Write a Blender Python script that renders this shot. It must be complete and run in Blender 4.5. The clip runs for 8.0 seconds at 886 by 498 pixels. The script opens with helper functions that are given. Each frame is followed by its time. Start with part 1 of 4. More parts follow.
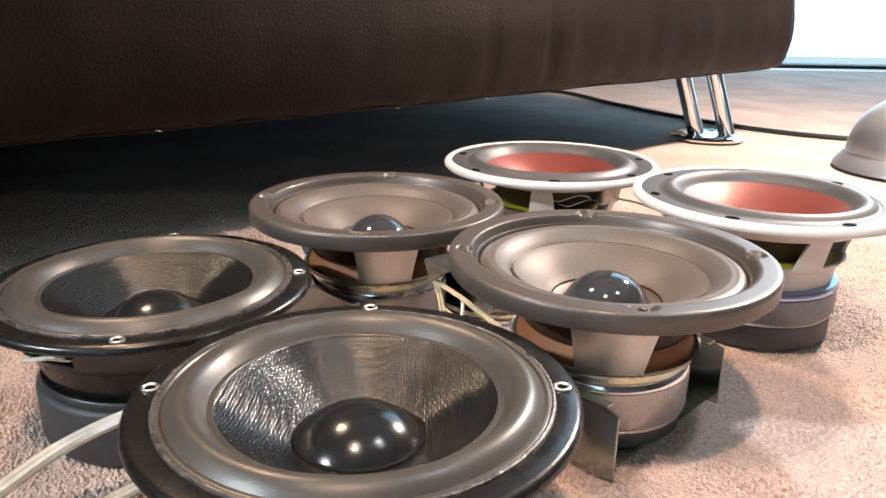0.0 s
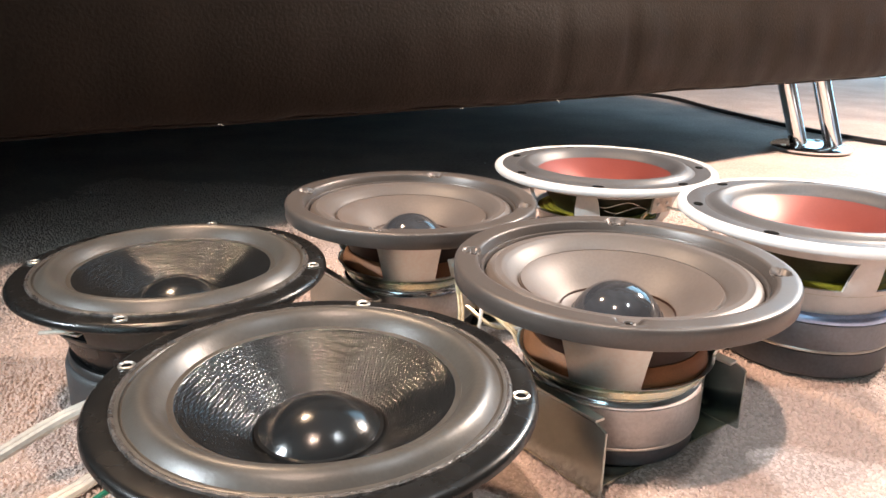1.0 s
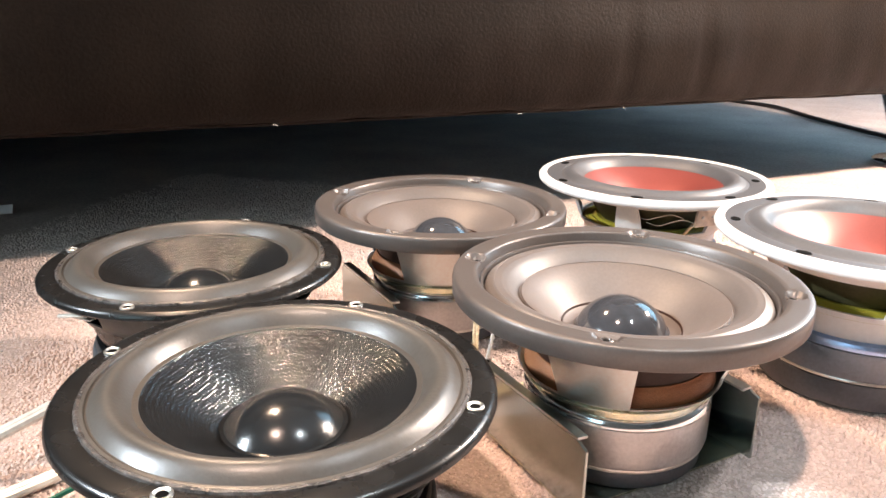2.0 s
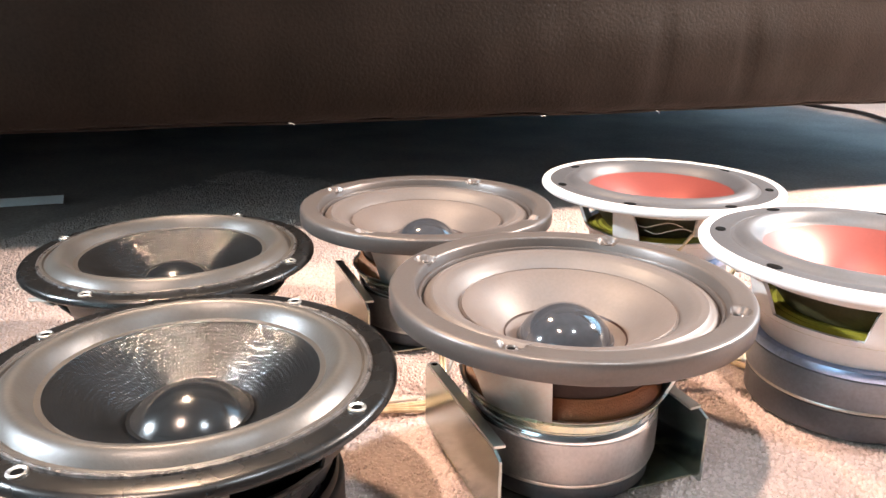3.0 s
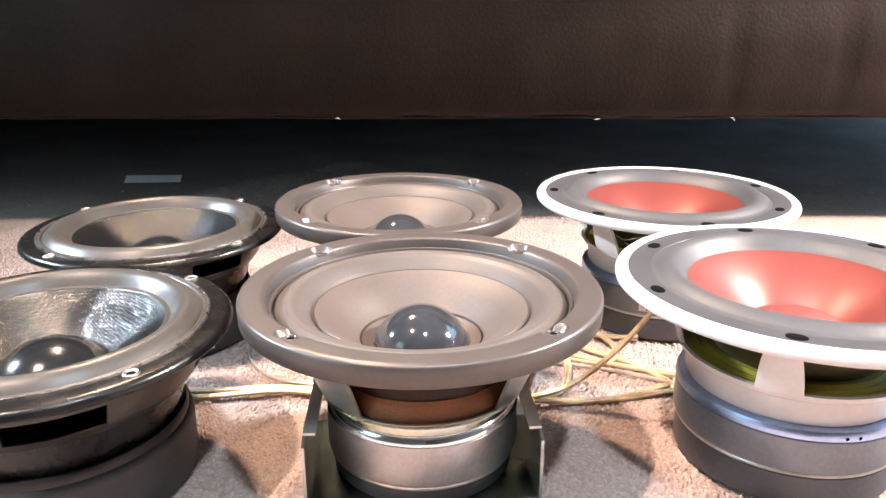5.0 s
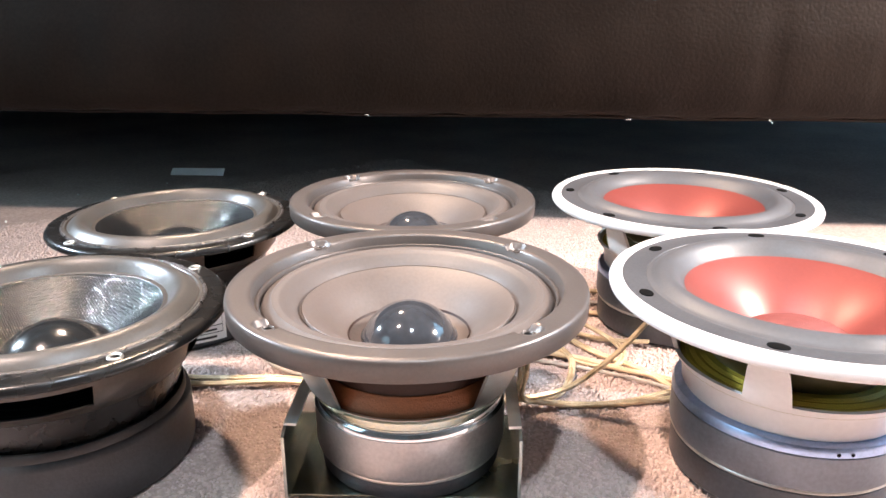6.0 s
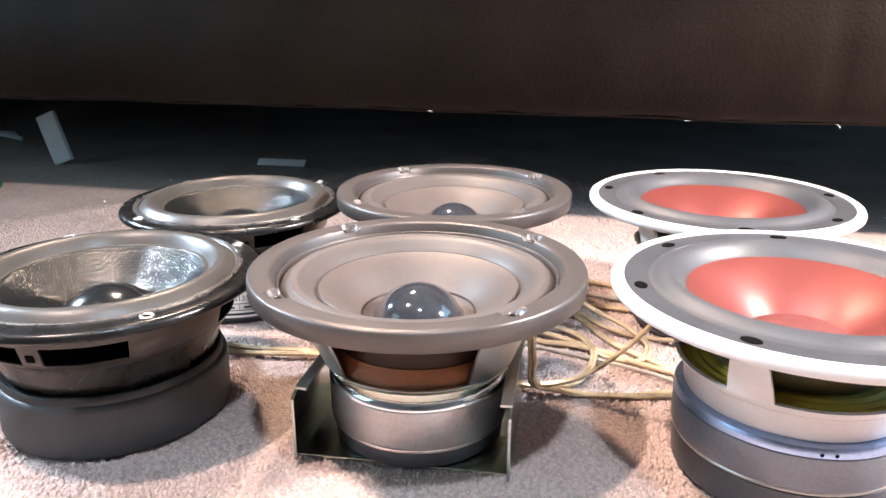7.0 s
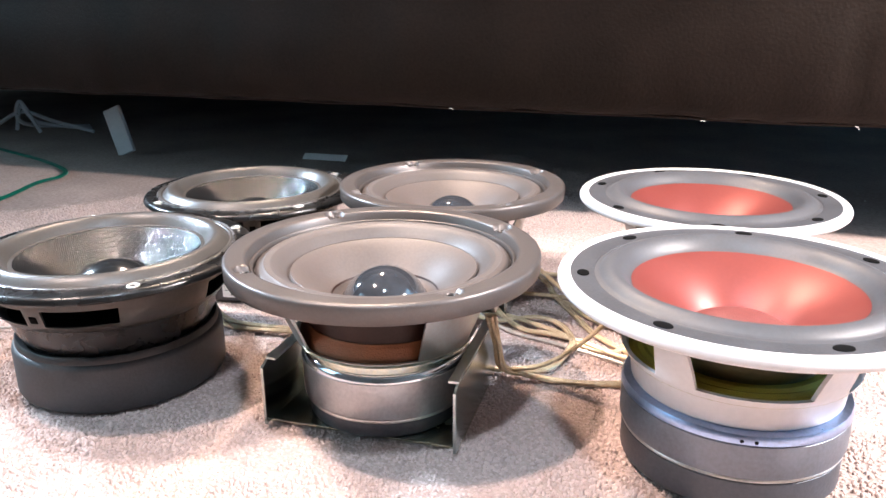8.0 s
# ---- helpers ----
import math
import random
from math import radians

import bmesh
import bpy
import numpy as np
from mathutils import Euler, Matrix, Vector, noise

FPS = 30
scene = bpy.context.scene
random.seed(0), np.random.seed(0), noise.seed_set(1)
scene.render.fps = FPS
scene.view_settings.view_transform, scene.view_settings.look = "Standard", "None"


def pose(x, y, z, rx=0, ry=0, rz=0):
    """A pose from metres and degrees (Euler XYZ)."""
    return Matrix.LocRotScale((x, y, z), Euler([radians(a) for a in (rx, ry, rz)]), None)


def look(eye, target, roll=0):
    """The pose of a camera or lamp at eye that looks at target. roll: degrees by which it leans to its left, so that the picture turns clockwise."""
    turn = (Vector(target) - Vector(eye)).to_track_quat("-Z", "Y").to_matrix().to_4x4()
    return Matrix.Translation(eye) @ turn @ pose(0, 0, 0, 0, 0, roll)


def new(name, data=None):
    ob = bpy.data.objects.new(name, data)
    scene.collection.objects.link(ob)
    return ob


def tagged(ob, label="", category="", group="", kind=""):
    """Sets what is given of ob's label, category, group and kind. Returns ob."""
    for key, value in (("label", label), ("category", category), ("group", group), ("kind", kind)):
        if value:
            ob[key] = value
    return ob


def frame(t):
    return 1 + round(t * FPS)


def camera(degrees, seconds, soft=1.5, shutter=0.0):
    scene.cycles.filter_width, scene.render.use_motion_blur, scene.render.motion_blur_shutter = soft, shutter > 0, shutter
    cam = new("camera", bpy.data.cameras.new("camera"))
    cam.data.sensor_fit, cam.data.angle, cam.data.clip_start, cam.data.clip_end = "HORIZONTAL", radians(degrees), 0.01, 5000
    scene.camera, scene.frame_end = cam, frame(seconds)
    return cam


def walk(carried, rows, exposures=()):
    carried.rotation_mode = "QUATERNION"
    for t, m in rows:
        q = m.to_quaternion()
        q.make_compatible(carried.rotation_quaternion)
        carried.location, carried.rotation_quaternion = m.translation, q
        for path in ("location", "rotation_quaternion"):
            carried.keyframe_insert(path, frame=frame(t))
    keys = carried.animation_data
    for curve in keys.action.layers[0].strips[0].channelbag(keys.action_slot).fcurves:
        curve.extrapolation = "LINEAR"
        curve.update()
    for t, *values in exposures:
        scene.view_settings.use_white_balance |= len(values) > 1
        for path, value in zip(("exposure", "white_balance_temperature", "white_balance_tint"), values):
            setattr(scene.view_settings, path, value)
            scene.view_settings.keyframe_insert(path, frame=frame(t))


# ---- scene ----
# ---------------------------------------------------------------- camera and walk
cam = camera(60.4, 8.0)
PATH = [
    (0, (0.012, 0.004, 0.19), (0.015, 1.903, -0.437), 0.9),
    (0.5, (0.024, 0.004, 0.19), (-0.089, 1.899, -0.44), 1.0),
    (1, (0.06, 0.009, 0.19), (-0.232, 1.885, -0.438), 1.0),
    (1.2, (0.07, 0.011, 0.191), (-0.281, 1.877, -0.440), 1.0),
    (2.3, (0.121, 0.027, 0.191), (-0.512, 1.818, -0.432), 0.8),
    (2.5, (0.134, 0.032, 0.191), (-0.545, 1.806, -0.435), 0.7),
    (3, (0.164, 0.046, 0.191), (-0.627, 1.774, -0.431), 0.6),
    (3.5, (0.191, 0.059, 0.192), (-0.709, 1.733, -0.432), 0.6),
    (4, (0.221, 0.075, 0.193), (-0.799, 1.677, -0.434), 0.4),
    (4.5, (0.254, 0.096, 0.193), (-0.872, 1.624, -0.437), 0.3),
    (4.7, (0.27, 0.107, 0.193), (-0.913, 1.592, -0.436), 0.1),
    (5.8, (0.312, 0.143, 0.192), (-1.067, 1.447, -0.438), 0.0),
    (6, (0.312, 0.143, 0.192), (-1.068, 1.446, -0.438), 0.0),
    (6.5, (0.326, 0.147, 0.192), (-1.141, 1.352, -0.438), 0.1),
    (7, (0.353, 0.161, 0.192), (-1.198, 1.256, -0.437), 0.0),
    (7.5, (0.378, 0.174, 0.192), (-1.241, 1.167, -0.434), 0.0),
    (8, (0.4, 0.193, 0.192), (-1.26, 1.116, -0.434), -0.2),
]
EXPOSURES = [(0, -0.33, 6450, 8), (1.2, 0.04, 6350, 7), (2.5, 0.52, 6200, 8), (4.5, 0.60, 5950, 8), (6, 0.54, 5750, 7), (8, 0.43, 5500, 7)]
walk(cam, [(t, look(eye, target, roll)) for t, eye, target, roll in PATH], EXPOSURES)

# ---------------------------------------------------------------- world and large lights
world = bpy.data.worlds.new("world")
scene.world = world
world.use_nodes = True
wn = world.node_tree
sky = wn.nodes.new("ShaderNodeTexSky")
sky.sky_type, sky.sun_disc = "NISHITA", False
sky.sun_elevation, sky.sun_rotation = radians(40), radians(200)
wn.links.new(sky.outputs[0], wn.nodes["Background"].inputs[0])
wn.nodes["Background"].inputs[1].default_value = 0.1

ROOM = dict(x0=-2.1, x1=2.7, y0=-2.1, y1=2.34, top=2.4)


def area_lamp(name, eye, target, power, colour, size, size_y=None):
    d = bpy.data.lights.new(name, "AREA")
    d.energy, d.color = power, colour
    d.shape = "RECTANGLE" if size_y else "DISK"
    d.size = size
    if size_y:
        d.size_y = size_y
    ob = new(name, d)
    ob.matrix_world = look(eye, target)
    return ob


KEY_AT = (-0.325, 0.460, 0.745)
TOP_AT, TOP_TO = (-0.20, -0.52, 2.30), (0.20, 0.33, 0.0)
SIDE_AT, SIDE_TO = (-1.22, -0.45, 0.92), (0.17, 0.37, 0.03)
FILL_TO = (0.28, 0.31, 0.0)
KEY_TO = (0.15, 0.34, 0.0)
FILL_AT = (0.42, 0.17, 0.90)
BULB_AT = (0.63, 0.88, 0.60)
key = bpy.data.lights.new("clamp_lamp_light", "SPOT")
key.energy, key.color, key.spot_size, key.spot_blend, key.shadow_soft_size = 27, (1.0, 0.66, 0.43), radians(68), 1.0, 0.03
new("clamp_lamp_light", key).matrix_world = look(KEY_AT, KEY_TO)
spot = bpy.data.lights.new("reading_lamp_light", "SPOT")
spot.energy, spot.color, spot.spot_size, spot.spot_blend, spot.shadow_soft_size = 15, (0.92, 0.97, 1.0), radians(70), 1.0, 0.03
new("reading_lamp_light", spot).matrix_world = look(FILL_AT, FILL_TO)
top_light = bpy.data.lights.new("ceiling_spot_light", "SPOT")
top_light.energy, top_light.color, top_light.spot_size, top_light.spot_blend, top_light.shadow_soft_size = 230, (1.0, 0.69, 0.53), radians(24), 1.0, 0.05
new("ceiling_spot_light", top_light).matrix_world = look(TOP_AT, TOP_TO)
side = bpy.data.lights.new("side_lamp_light", "SPOT")
side.energy, side.color, side.spot_size, side.spot_blend, side.shadow_soft_size = 165, (0.86, 0.94, 1.0), radians(25), 1.0, 0.03
new("side_lamp_light", side).matrix_world = look(SIDE_AT, SIDE_TO)
bulb_light = bpy.data.lights.new("bulb_light", "POINT")
bulb_light.energy, bulb_light.color, bulb_light.shadow_soft_size = 82, (1.0, 0.78, 0.64), 0.035
new("bulb_light", bulb_light).location = BULB_AT
# daylight in the window of the south wall and in the glass door of the north wall
area_lamp("window_light", (-0.75, -2.24, 1.22), (-0.75, 0.0, 1.22), 11, (0.66, 0.88, 0.92), 1.0, 1.6)
area_lamp("door_light", (1.575, 2.50, 1.06), (1.575, 0.0, 1.06), 45, (0.36, 0.70, 1.0), 1.74, 2.06)


# ---------------------------------------------------------------- materials
def material(name, colour, rough=0.5, metal=0.0, vary=0.15, scale=40.0, bump=0.0, bump_scale=300.0,
             rough_vary=0.1, coat=0.0, second=None, fine=None, spec=None):
    """Principled surface: two scales of tone variation, roughness wear and fine relief."""
    m = bpy.data.materials.new(name)
    m.use_nodes = True
    nt = m.node_tree
    b = nt.nodes["Principled BSDF"]
    tc = nt.nodes.new("ShaderNodeTexCoord")
    n1 = nt.nodes.new("ShaderNodeTexNoise")
    n1.inputs["Scale"].default_value = scale
    n1.inputs["Detail"].default_value = 6
    nt.links.new(tc.outputs["Object"], n1.inputs["Vector"])
    n2 = nt.nodes.new("ShaderNodeTexNoise")
    n2.inputs["Scale"].default_value = fine or bump_scale
    n2.inputs["Detail"].default_value = 3
    nt.links.new(tc.outputs["Object"], n2.inputs["Vector"])
    mix = nt.nodes.new("ShaderNodeMath")
    mix.operation = "MULTIPLY_ADD"
    mix.inputs[1].default_value, mix.inputs[2].default_value = 0.5, 0.0
    nt.links.new(n2.outputs[0], mix.inputs[0])
    add = nt.nodes.new("ShaderNodeMath")
    add.operation = "MULTIPLY_ADD"
    add.inputs[1].default_value = 0.5
    nt.links.new(n1.outputs[0], add.inputs[0])
    nt.links.new(mix.outputs[0], add.inputs[2])
    ramp = nt.nodes.new("ShaderNodeValToRGB")
    lo = [c * (1 - vary) for c in colour]
    hi = list(second) if second else [min(1, c * (1 + vary)) for c in colour]
    ramp.color_ramp.elements[0].position, ramp.color_ramp.elements[1].position = 0.33, 0.67
    ramp.color_ramp.elements[0].color, ramp.color_ramp.elements[1].color = (*lo, 1), (*hi, 1)
    nt.links.new(add.outputs[0], ramp.inputs[0])
    nt.links.new(ramp.outputs[0], b.inputs["Base Color"])
    rr = nt.nodes.new("ShaderNodeMapRange")
    rr.inputs[3].default_value, rr.inputs[4].default_value = max(0.02, rough - rough_vary), min(1, rough + rough_vary)
    nt.links.new(n1.outputs[0], rr.inputs[0])
    nt.links.new(rr.outputs[0], b.inputs["Roughness"])
    b.inputs["Metallic"].default_value = metal
    b.inputs["Coat Weight"].default_value = coat
    if spec is not None:
        b.inputs["Specular IOR Level"].default_value = spec
    if bump:
        bp = nt.nodes.new("ShaderNodeBump")
        bp.inputs["Strength"].default_value = bump
        bp.inputs["Distance"].default_value = 0.0006
        n3 = nt.nodes.new("ShaderNodeTexNoise")
        n3.inputs["Scale"].default_value = bump_scale
        n3.inputs["Detail"].default_value = 4
        nt.links.new(tc.outputs["Object"], n3.inputs["Vector"])
        nt.links.new(n3.outputs[0], bp.inputs["Height"])
        nt.links.new(bp.outputs[0], b.inputs["Normal"])
    return m


def woven(name, colour, rough, scale, height):
    """Coated weave: rows of small raised threads that glint one by one."""
    m = material(name, colour, rough, 0.0, 0.3, 60, spec=0.6)
    nt = m.node_tree
    b = nt.nodes["Principled BSDF"]
    tc = nt.nodes.new("ShaderNodeTexCoord")
    vo = nt.nodes.new("ShaderNodeTexVoronoi")
    vo.inputs["Scale"].default_value = scale
    vo.inputs["Randomness"].default_value = 0.22
    nt.links.new(tc.outputs["Object"], vo.inputs["Vector"])
    bp = nt.nodes.new("ShaderNodeBump")
    bp.invert = True
    bp.inputs["Strength"].default_value, bp.inputs["Distance"].default_value = 1.0, height
    nt.links.new(vo.outputs["Distance"], bp.inputs["Height"])
    nt.links.new(bp.outputs[0], b.inputs["Normal"])
    return m


def glow(name, colour, strength):
    m = bpy.data.materials.new(name)
    m.use_nodes = True
    b = m.node_tree.nodes["Principled BSDF"]
    b.inputs["Base Color"].default_value = (*colour, 1)
    b.inputs["Emission Color"].default_value = (*colour, 1)
    b.inputs["Emission Strength"].default_value = strength
    return m


M = dict(
    carpet=material("carpet", (0.42, 0.335, 0.30), 0.95, 0, 0.28, 9, 0.9, 900, 0.03, fine=420, spec=0.15),
    leather=material("dark_leather", (0.0118, 0.0078, 0.0058), 0.48, 0, 0.4, 14, 0.6, 420, 0.08, spec=0.13),
    lining=material("black_lining", (0.012, 0.012, 0.013), 0.95, 0, 0.3, 60, 0.3, 800),
    wall=material("wall_paint", (0.13, 0.115, 0.10), 0.8, 0, 0.03, 3, 0.1, 200),
    ceiling=material("ceiling_paint", (0.40, 0.39, 0.38), 0.9, 0, 0.03, 3, 0.2, 150),
    trim=material("white_trim", (0.8, 0.8, 0.8), 0.45, 0, 0.03, 8),
    chrome=material("chrome", (0.75, 0.77, 0.8), 0.12, 1, 0.05, 40, 0, 300, 0.05),
    brushed=material("brushed_silver", (0.50, 0.52, 0.56), 0.42, 0.8, 0.08, 60, 0.1, 600),
    cable_black=material("black_rubber_cable", (0.012, 0.013, 0.016), 0.45, 0, 0.2, 80),
    black_paint=material("black_gloss_paint", (0.008, 0.008, 0.008), 0.27, 0, 0.3, 70, 0.06, 500, 0.08, spec=0.4),
    black_satin=material("black_satin_paint", (0.018, 0.018, 0.019), 0.45, 0, 0.3, 60, 0.1, 500),
    black_magnet=material("dark_grey_magnet_boot", (0.040, 0.041, 0.044), 0.55, 0, 0.25, 50, 0.15, 700),
    basket_grey=material("gunmetal_basket", (0.060, 0.055, 0.050), 0.36, 0.45, 0.2, 50, 0.1, 500),
    rubber_grey=material("dusty_grey_rubber", (0.050, 0.046, 0.041), 0.37, 0, 0.15, 45, 0.12, 700, 0.08),
    worn_gasket=material("worn_gasket", (0.018, 0.018, 0.018), 0.3, 0.1, 0.3, 180, 0.9, 650, 0.15, second=(0.11, 0.10, 0.095), fine=500),
    weave=woven("black_woven_cone", (0.008, 0.0085, 0.009), 0.16, 1000, 0.00031),
    soft_cap=material("black_satin_cap", (0.010, 0.011, 0.012), 0.17, 0, 0.2, 60, 0.08, 900, 0.04),
    gloss_cap=material("black_gloss_cap", (0.030, 0.032, 0.037), 0.10, 0, 0.2, 60, 0.05, 300, 0.04, coat=0.5),
    # near-black: shade put into the colour of hole discs and basket insides
    hole=material("recess_shade_black", (0.003, 0.003, 0.003), 0.9, spec=0.05),
    steel=material("bright_steel", (0.62, 0.61, 0.58), 0.34, 1, 0.15, 120, 0.15, 600),
    brown_rim=material("bronze_grey_rim", (0.088, 0.076, 0.070), 0.38, 0.35, 0.1, 55, 0.06, 900, 0.06),
    brown_surround=material("taupe_rubber", (0.086, 0.073, 0.067), 0.46, 0, 0.1, 40, 0.06, 700, 0.06),
    brown_cone=material("taupe_cone", (0.098, 0.079, 0.070), 0.50, 0.1, 0.12, 45, 0.06, 700, 0.06),
    zinc=material("zinc_plated_steel", (0.62, 0.62, 0.60), 0.36, 1, 0.10, 35, 0.08, 500, 0.1, second=(0.60, 0.66, 0.66)),
    zinc_yellow=material("yellowed_zinc", (0.52, 0.60, 0.61), 0.24, 1, 0.15, 38, 0.08, 500, 0.1, second=(0.70, 0.68, 0.46)),
    cradle=material("dark_zinc_sheet", (0.42, 0.47, 0.46), 0.20, 1, 0.07, 18, 0.03, 500, 0.05),
    magnet=material("grey_magnet_can", (0.40, 0.39, 0.39), 0.34, 0.75, 0.16, 40, 0.15, 600),
    magnet_blue=material("blue_grey_magnet", (0.17, 0.185, 0.215), 0.40, 0.6, 0.16, 40, 0.15, 600),
    magnet_dark=material("dark_ferrite", (0.075, 0.08, 0.092), 0.42, 0.4, 0.2, 40, 0.15, 600),
    spider_amber=material("amber_spider_cloth", (0.215, 0.077, 0.026), 0.6, 0, 0.2, 60, 0.5, 1500),
    spider_yellow=material("yellow_spider_cloth", (0.29, 0.228, 0.012), 0.75, 0, 0.15, 60, 0.5, 1500),
    # dark olive repeats the spider's yellow unlit: shade put into the colour
    shaded_yellow_back=material("unlit_yellow_cone_back", (0.050, 0.042, 0.018), 0.5, 0, 0.3, 45, 0.2, 700),
    cone_back=material("brown_cone_back", (0.026, 0.0115, 0.008), 0.5, 0, 0.25, 45, 0.2, 700, spec=0.25),
    white_rim=material("white_enamel", (0.55, 0.537, 0.533), 0.38, 0, 0.04, 40, 0.05, 500),
    white_cast=material("white_cast_basket", (0.56, 0.53, 0.51), 0.42, 0, 0.06, 30, 0.1, 400),
    grey_plate=material("gunmetal_plate", (0.066, 0.067, 0.072), 0.44, 0.3, 0.24, 60, 0.1, 900),
    grey_roll=material("grey_rubber_roll", (0.058, 0.058, 0.062), 0.46, 0, 0.14, 45, 0.06, 700),
    red_cone=material("red_anodised_cone", (0.205, 0.046, 0.036), 0.42, 0.45, 0.06, 40, 0.04, 600, 0.05),
    red_cap=material("dark_mesh_cap", (0.17, 0.040, 0.034), 0.45, 0.1, 0.4, 400, 0.6, 1800, second=(0.21, 0.065, 0.056)),
    blue_plate=material("blued_steel_plate", (0.33, 0.42, 0.62), 0.30, 1, 0.15, 40, 0.06, 500),
    wire_gold=material("clear_gold_wire", (0.66, 0.50, 0.29), 0.25, 0.25, 0.2, 70, 0, 300, 0.08, coat=0.6, second=(0.80, 0.66, 0.45)),
    wire_clear=material("clear_silver_wire", (0.62, 0.58, 0.52), 0.22, 0.3, 0.2, 70, 0, 300, 0.08, coat=0.6),
    wire_green=material("green_wire", (0.004, 0.10, 0.065), 0.35, 0, 0.2, 70),
    paper=material("off_white_paper", (0.66, 0.66, 0.67), 0.8, 0, 0.06, 40),
    label=material("white_label", (0.74, 0.73, 0.71), 0.5, 0, 0.05, 60),
    ink=material("black_ink", (0.02, 0.02, 0.02), 0.6),
    plastic=material("clear_brown_terminal", (0.55, 0.47, 0.40), 0.3, 0.2, 0.25, 90),
    adapter=material("grey_white_plastic", (0.55, 0.56, 0.57), 0.5, 0, 0.06, 60),
    lint=material("white_lint", (0.7, 0.69, 0.66), 0.9),
    bulb=glow("lamp_diffuser", (1.0, 0.85, 0.72), 6),
    outdoors=glow("daylight_backdrop", (0.62, 0.88, 1.0), 1.05),
)


def tuft_material():
    """Carpet yarn; each tuft a little lighter or darker than its neighbour."""
    m = material("carpet_tuft", (0.52, 0.415, 0.375), 0.95, 0, 0.14, 9, 0, 300, 0.03, spec=0.12)
    nt = m.node_tree
    b = nt.nodes["Principled BSDF"]
    old = b.inputs["Base Color"].links[0].from_socket
    geo = nt.nodes.new("ShaderNodeNewGeometry")
    rng = nt.nodes.new("ShaderNodeMapRange")
    rng.inputs[3].default_value, rng.inputs[4].default_value = 0.90, 1.10
    nt.links.new(geo.outputs["Random Per Island"], rng.inputs[0])
    mul = nt.nodes.new("ShaderNodeVectorMath")
    mul.operation = "SCALE"
    nt.links.new(old, mul.inputs[0])
    nt.links.new(rng.outputs[0], mul.inputs["Scale"])
    nt.links.new(mul.outputs[0], b.inputs["Base Color"])
    b.inputs["Sheen Weight"].default_value = 0.15
    return m


M["tuft"] = tuft_material()


# ---------------------------------------------------------------- building helpers
def part(name, bm, mat, parent=None, label="", smooth=True, angle=40):
    me = bpy.data.meshes.new(name)
    bmesh.ops.recalc_face_normals(bm, faces=bm.faces)
    bm.to_mesh(me)
    bm.free()
    me.materials.append(M[mat])
    if smooth:
        me.shade_smooth()
        me.set_sharp_from_angle(angle=radians(angle))
    ob = new(name, me)
    if parent:
        ob.parent = parent
    if label:
        ob["label"] = label
    return ob


def thing(name, at, label, category, group="", turn=0.0):
    ob = new(name)
    ob.empty_display_size = 0.02
    ob.matrix_world = pose(*at, 0, 0, turn)
    return tagged(ob, label, category, group)


def lathe(profile, n=96, closed=False, wobble=None):
    """Turns (r, z) points round the z axis; r = 0 closes to a pole. wobble(r, angle, z) may move z."""
    bm = bmesh.new()
    rings = []
    for r, z in profile:
        if r <= 1e-6:
            rings.append([bm.verts.new((0, 0, z))])
        else:
            row = []
            for i in range(n):
                a = 2 * math.pi * i / n
                zz = wobble(r, a, z) if wobble else z
                row.append(bm.verts.new((r * math.cos(a), r * math.sin(a), zz)))
            rings.append(row)
    pairs = list(zip(rings, rings[1:]))
    if closed:
        pairs.append((rings[-1], rings[0]))
    for p, q in pairs:
        for i in range(n):
            j = (i + 1) % n
            if len(p) == 1 and len(q) == 1:
                continue
            if len(p) == 1:
                bm.faces.new((p[0], q[i], q[j]))
            elif len(q) == 1:
                bm.faces.new((p[i], p[j], q[0]))
            else:
                bm.faces.new((p[i], p[j], q[j], q[i]))
    return bm


def arc(r0, z0, r1, z1, rise, k=10):
    """Points from (r0, z0) to (r1, z1) over a half-sine roll of that rise."""
    return [(r0 + (r1 - r0) * i / k, z0 + (z1 - z0) * i / k + rise * math.sin(math.pi * i / k)) for i in range(k + 1)]


def dome(a, z, h, k=10):
    """Spherical cap of base radius a at height z that rises by h, from its edge to the pole."""
    R = (a * a + h * h) / (2 * h)
    t0 = math.asin(min(1, a / R))
    return [(R * math.sin(t0 * (1 - i / k)), z + h - R + R * math.cos(t0 * (1 - i / k))) for i in range(k)] + [(0, z + h)]


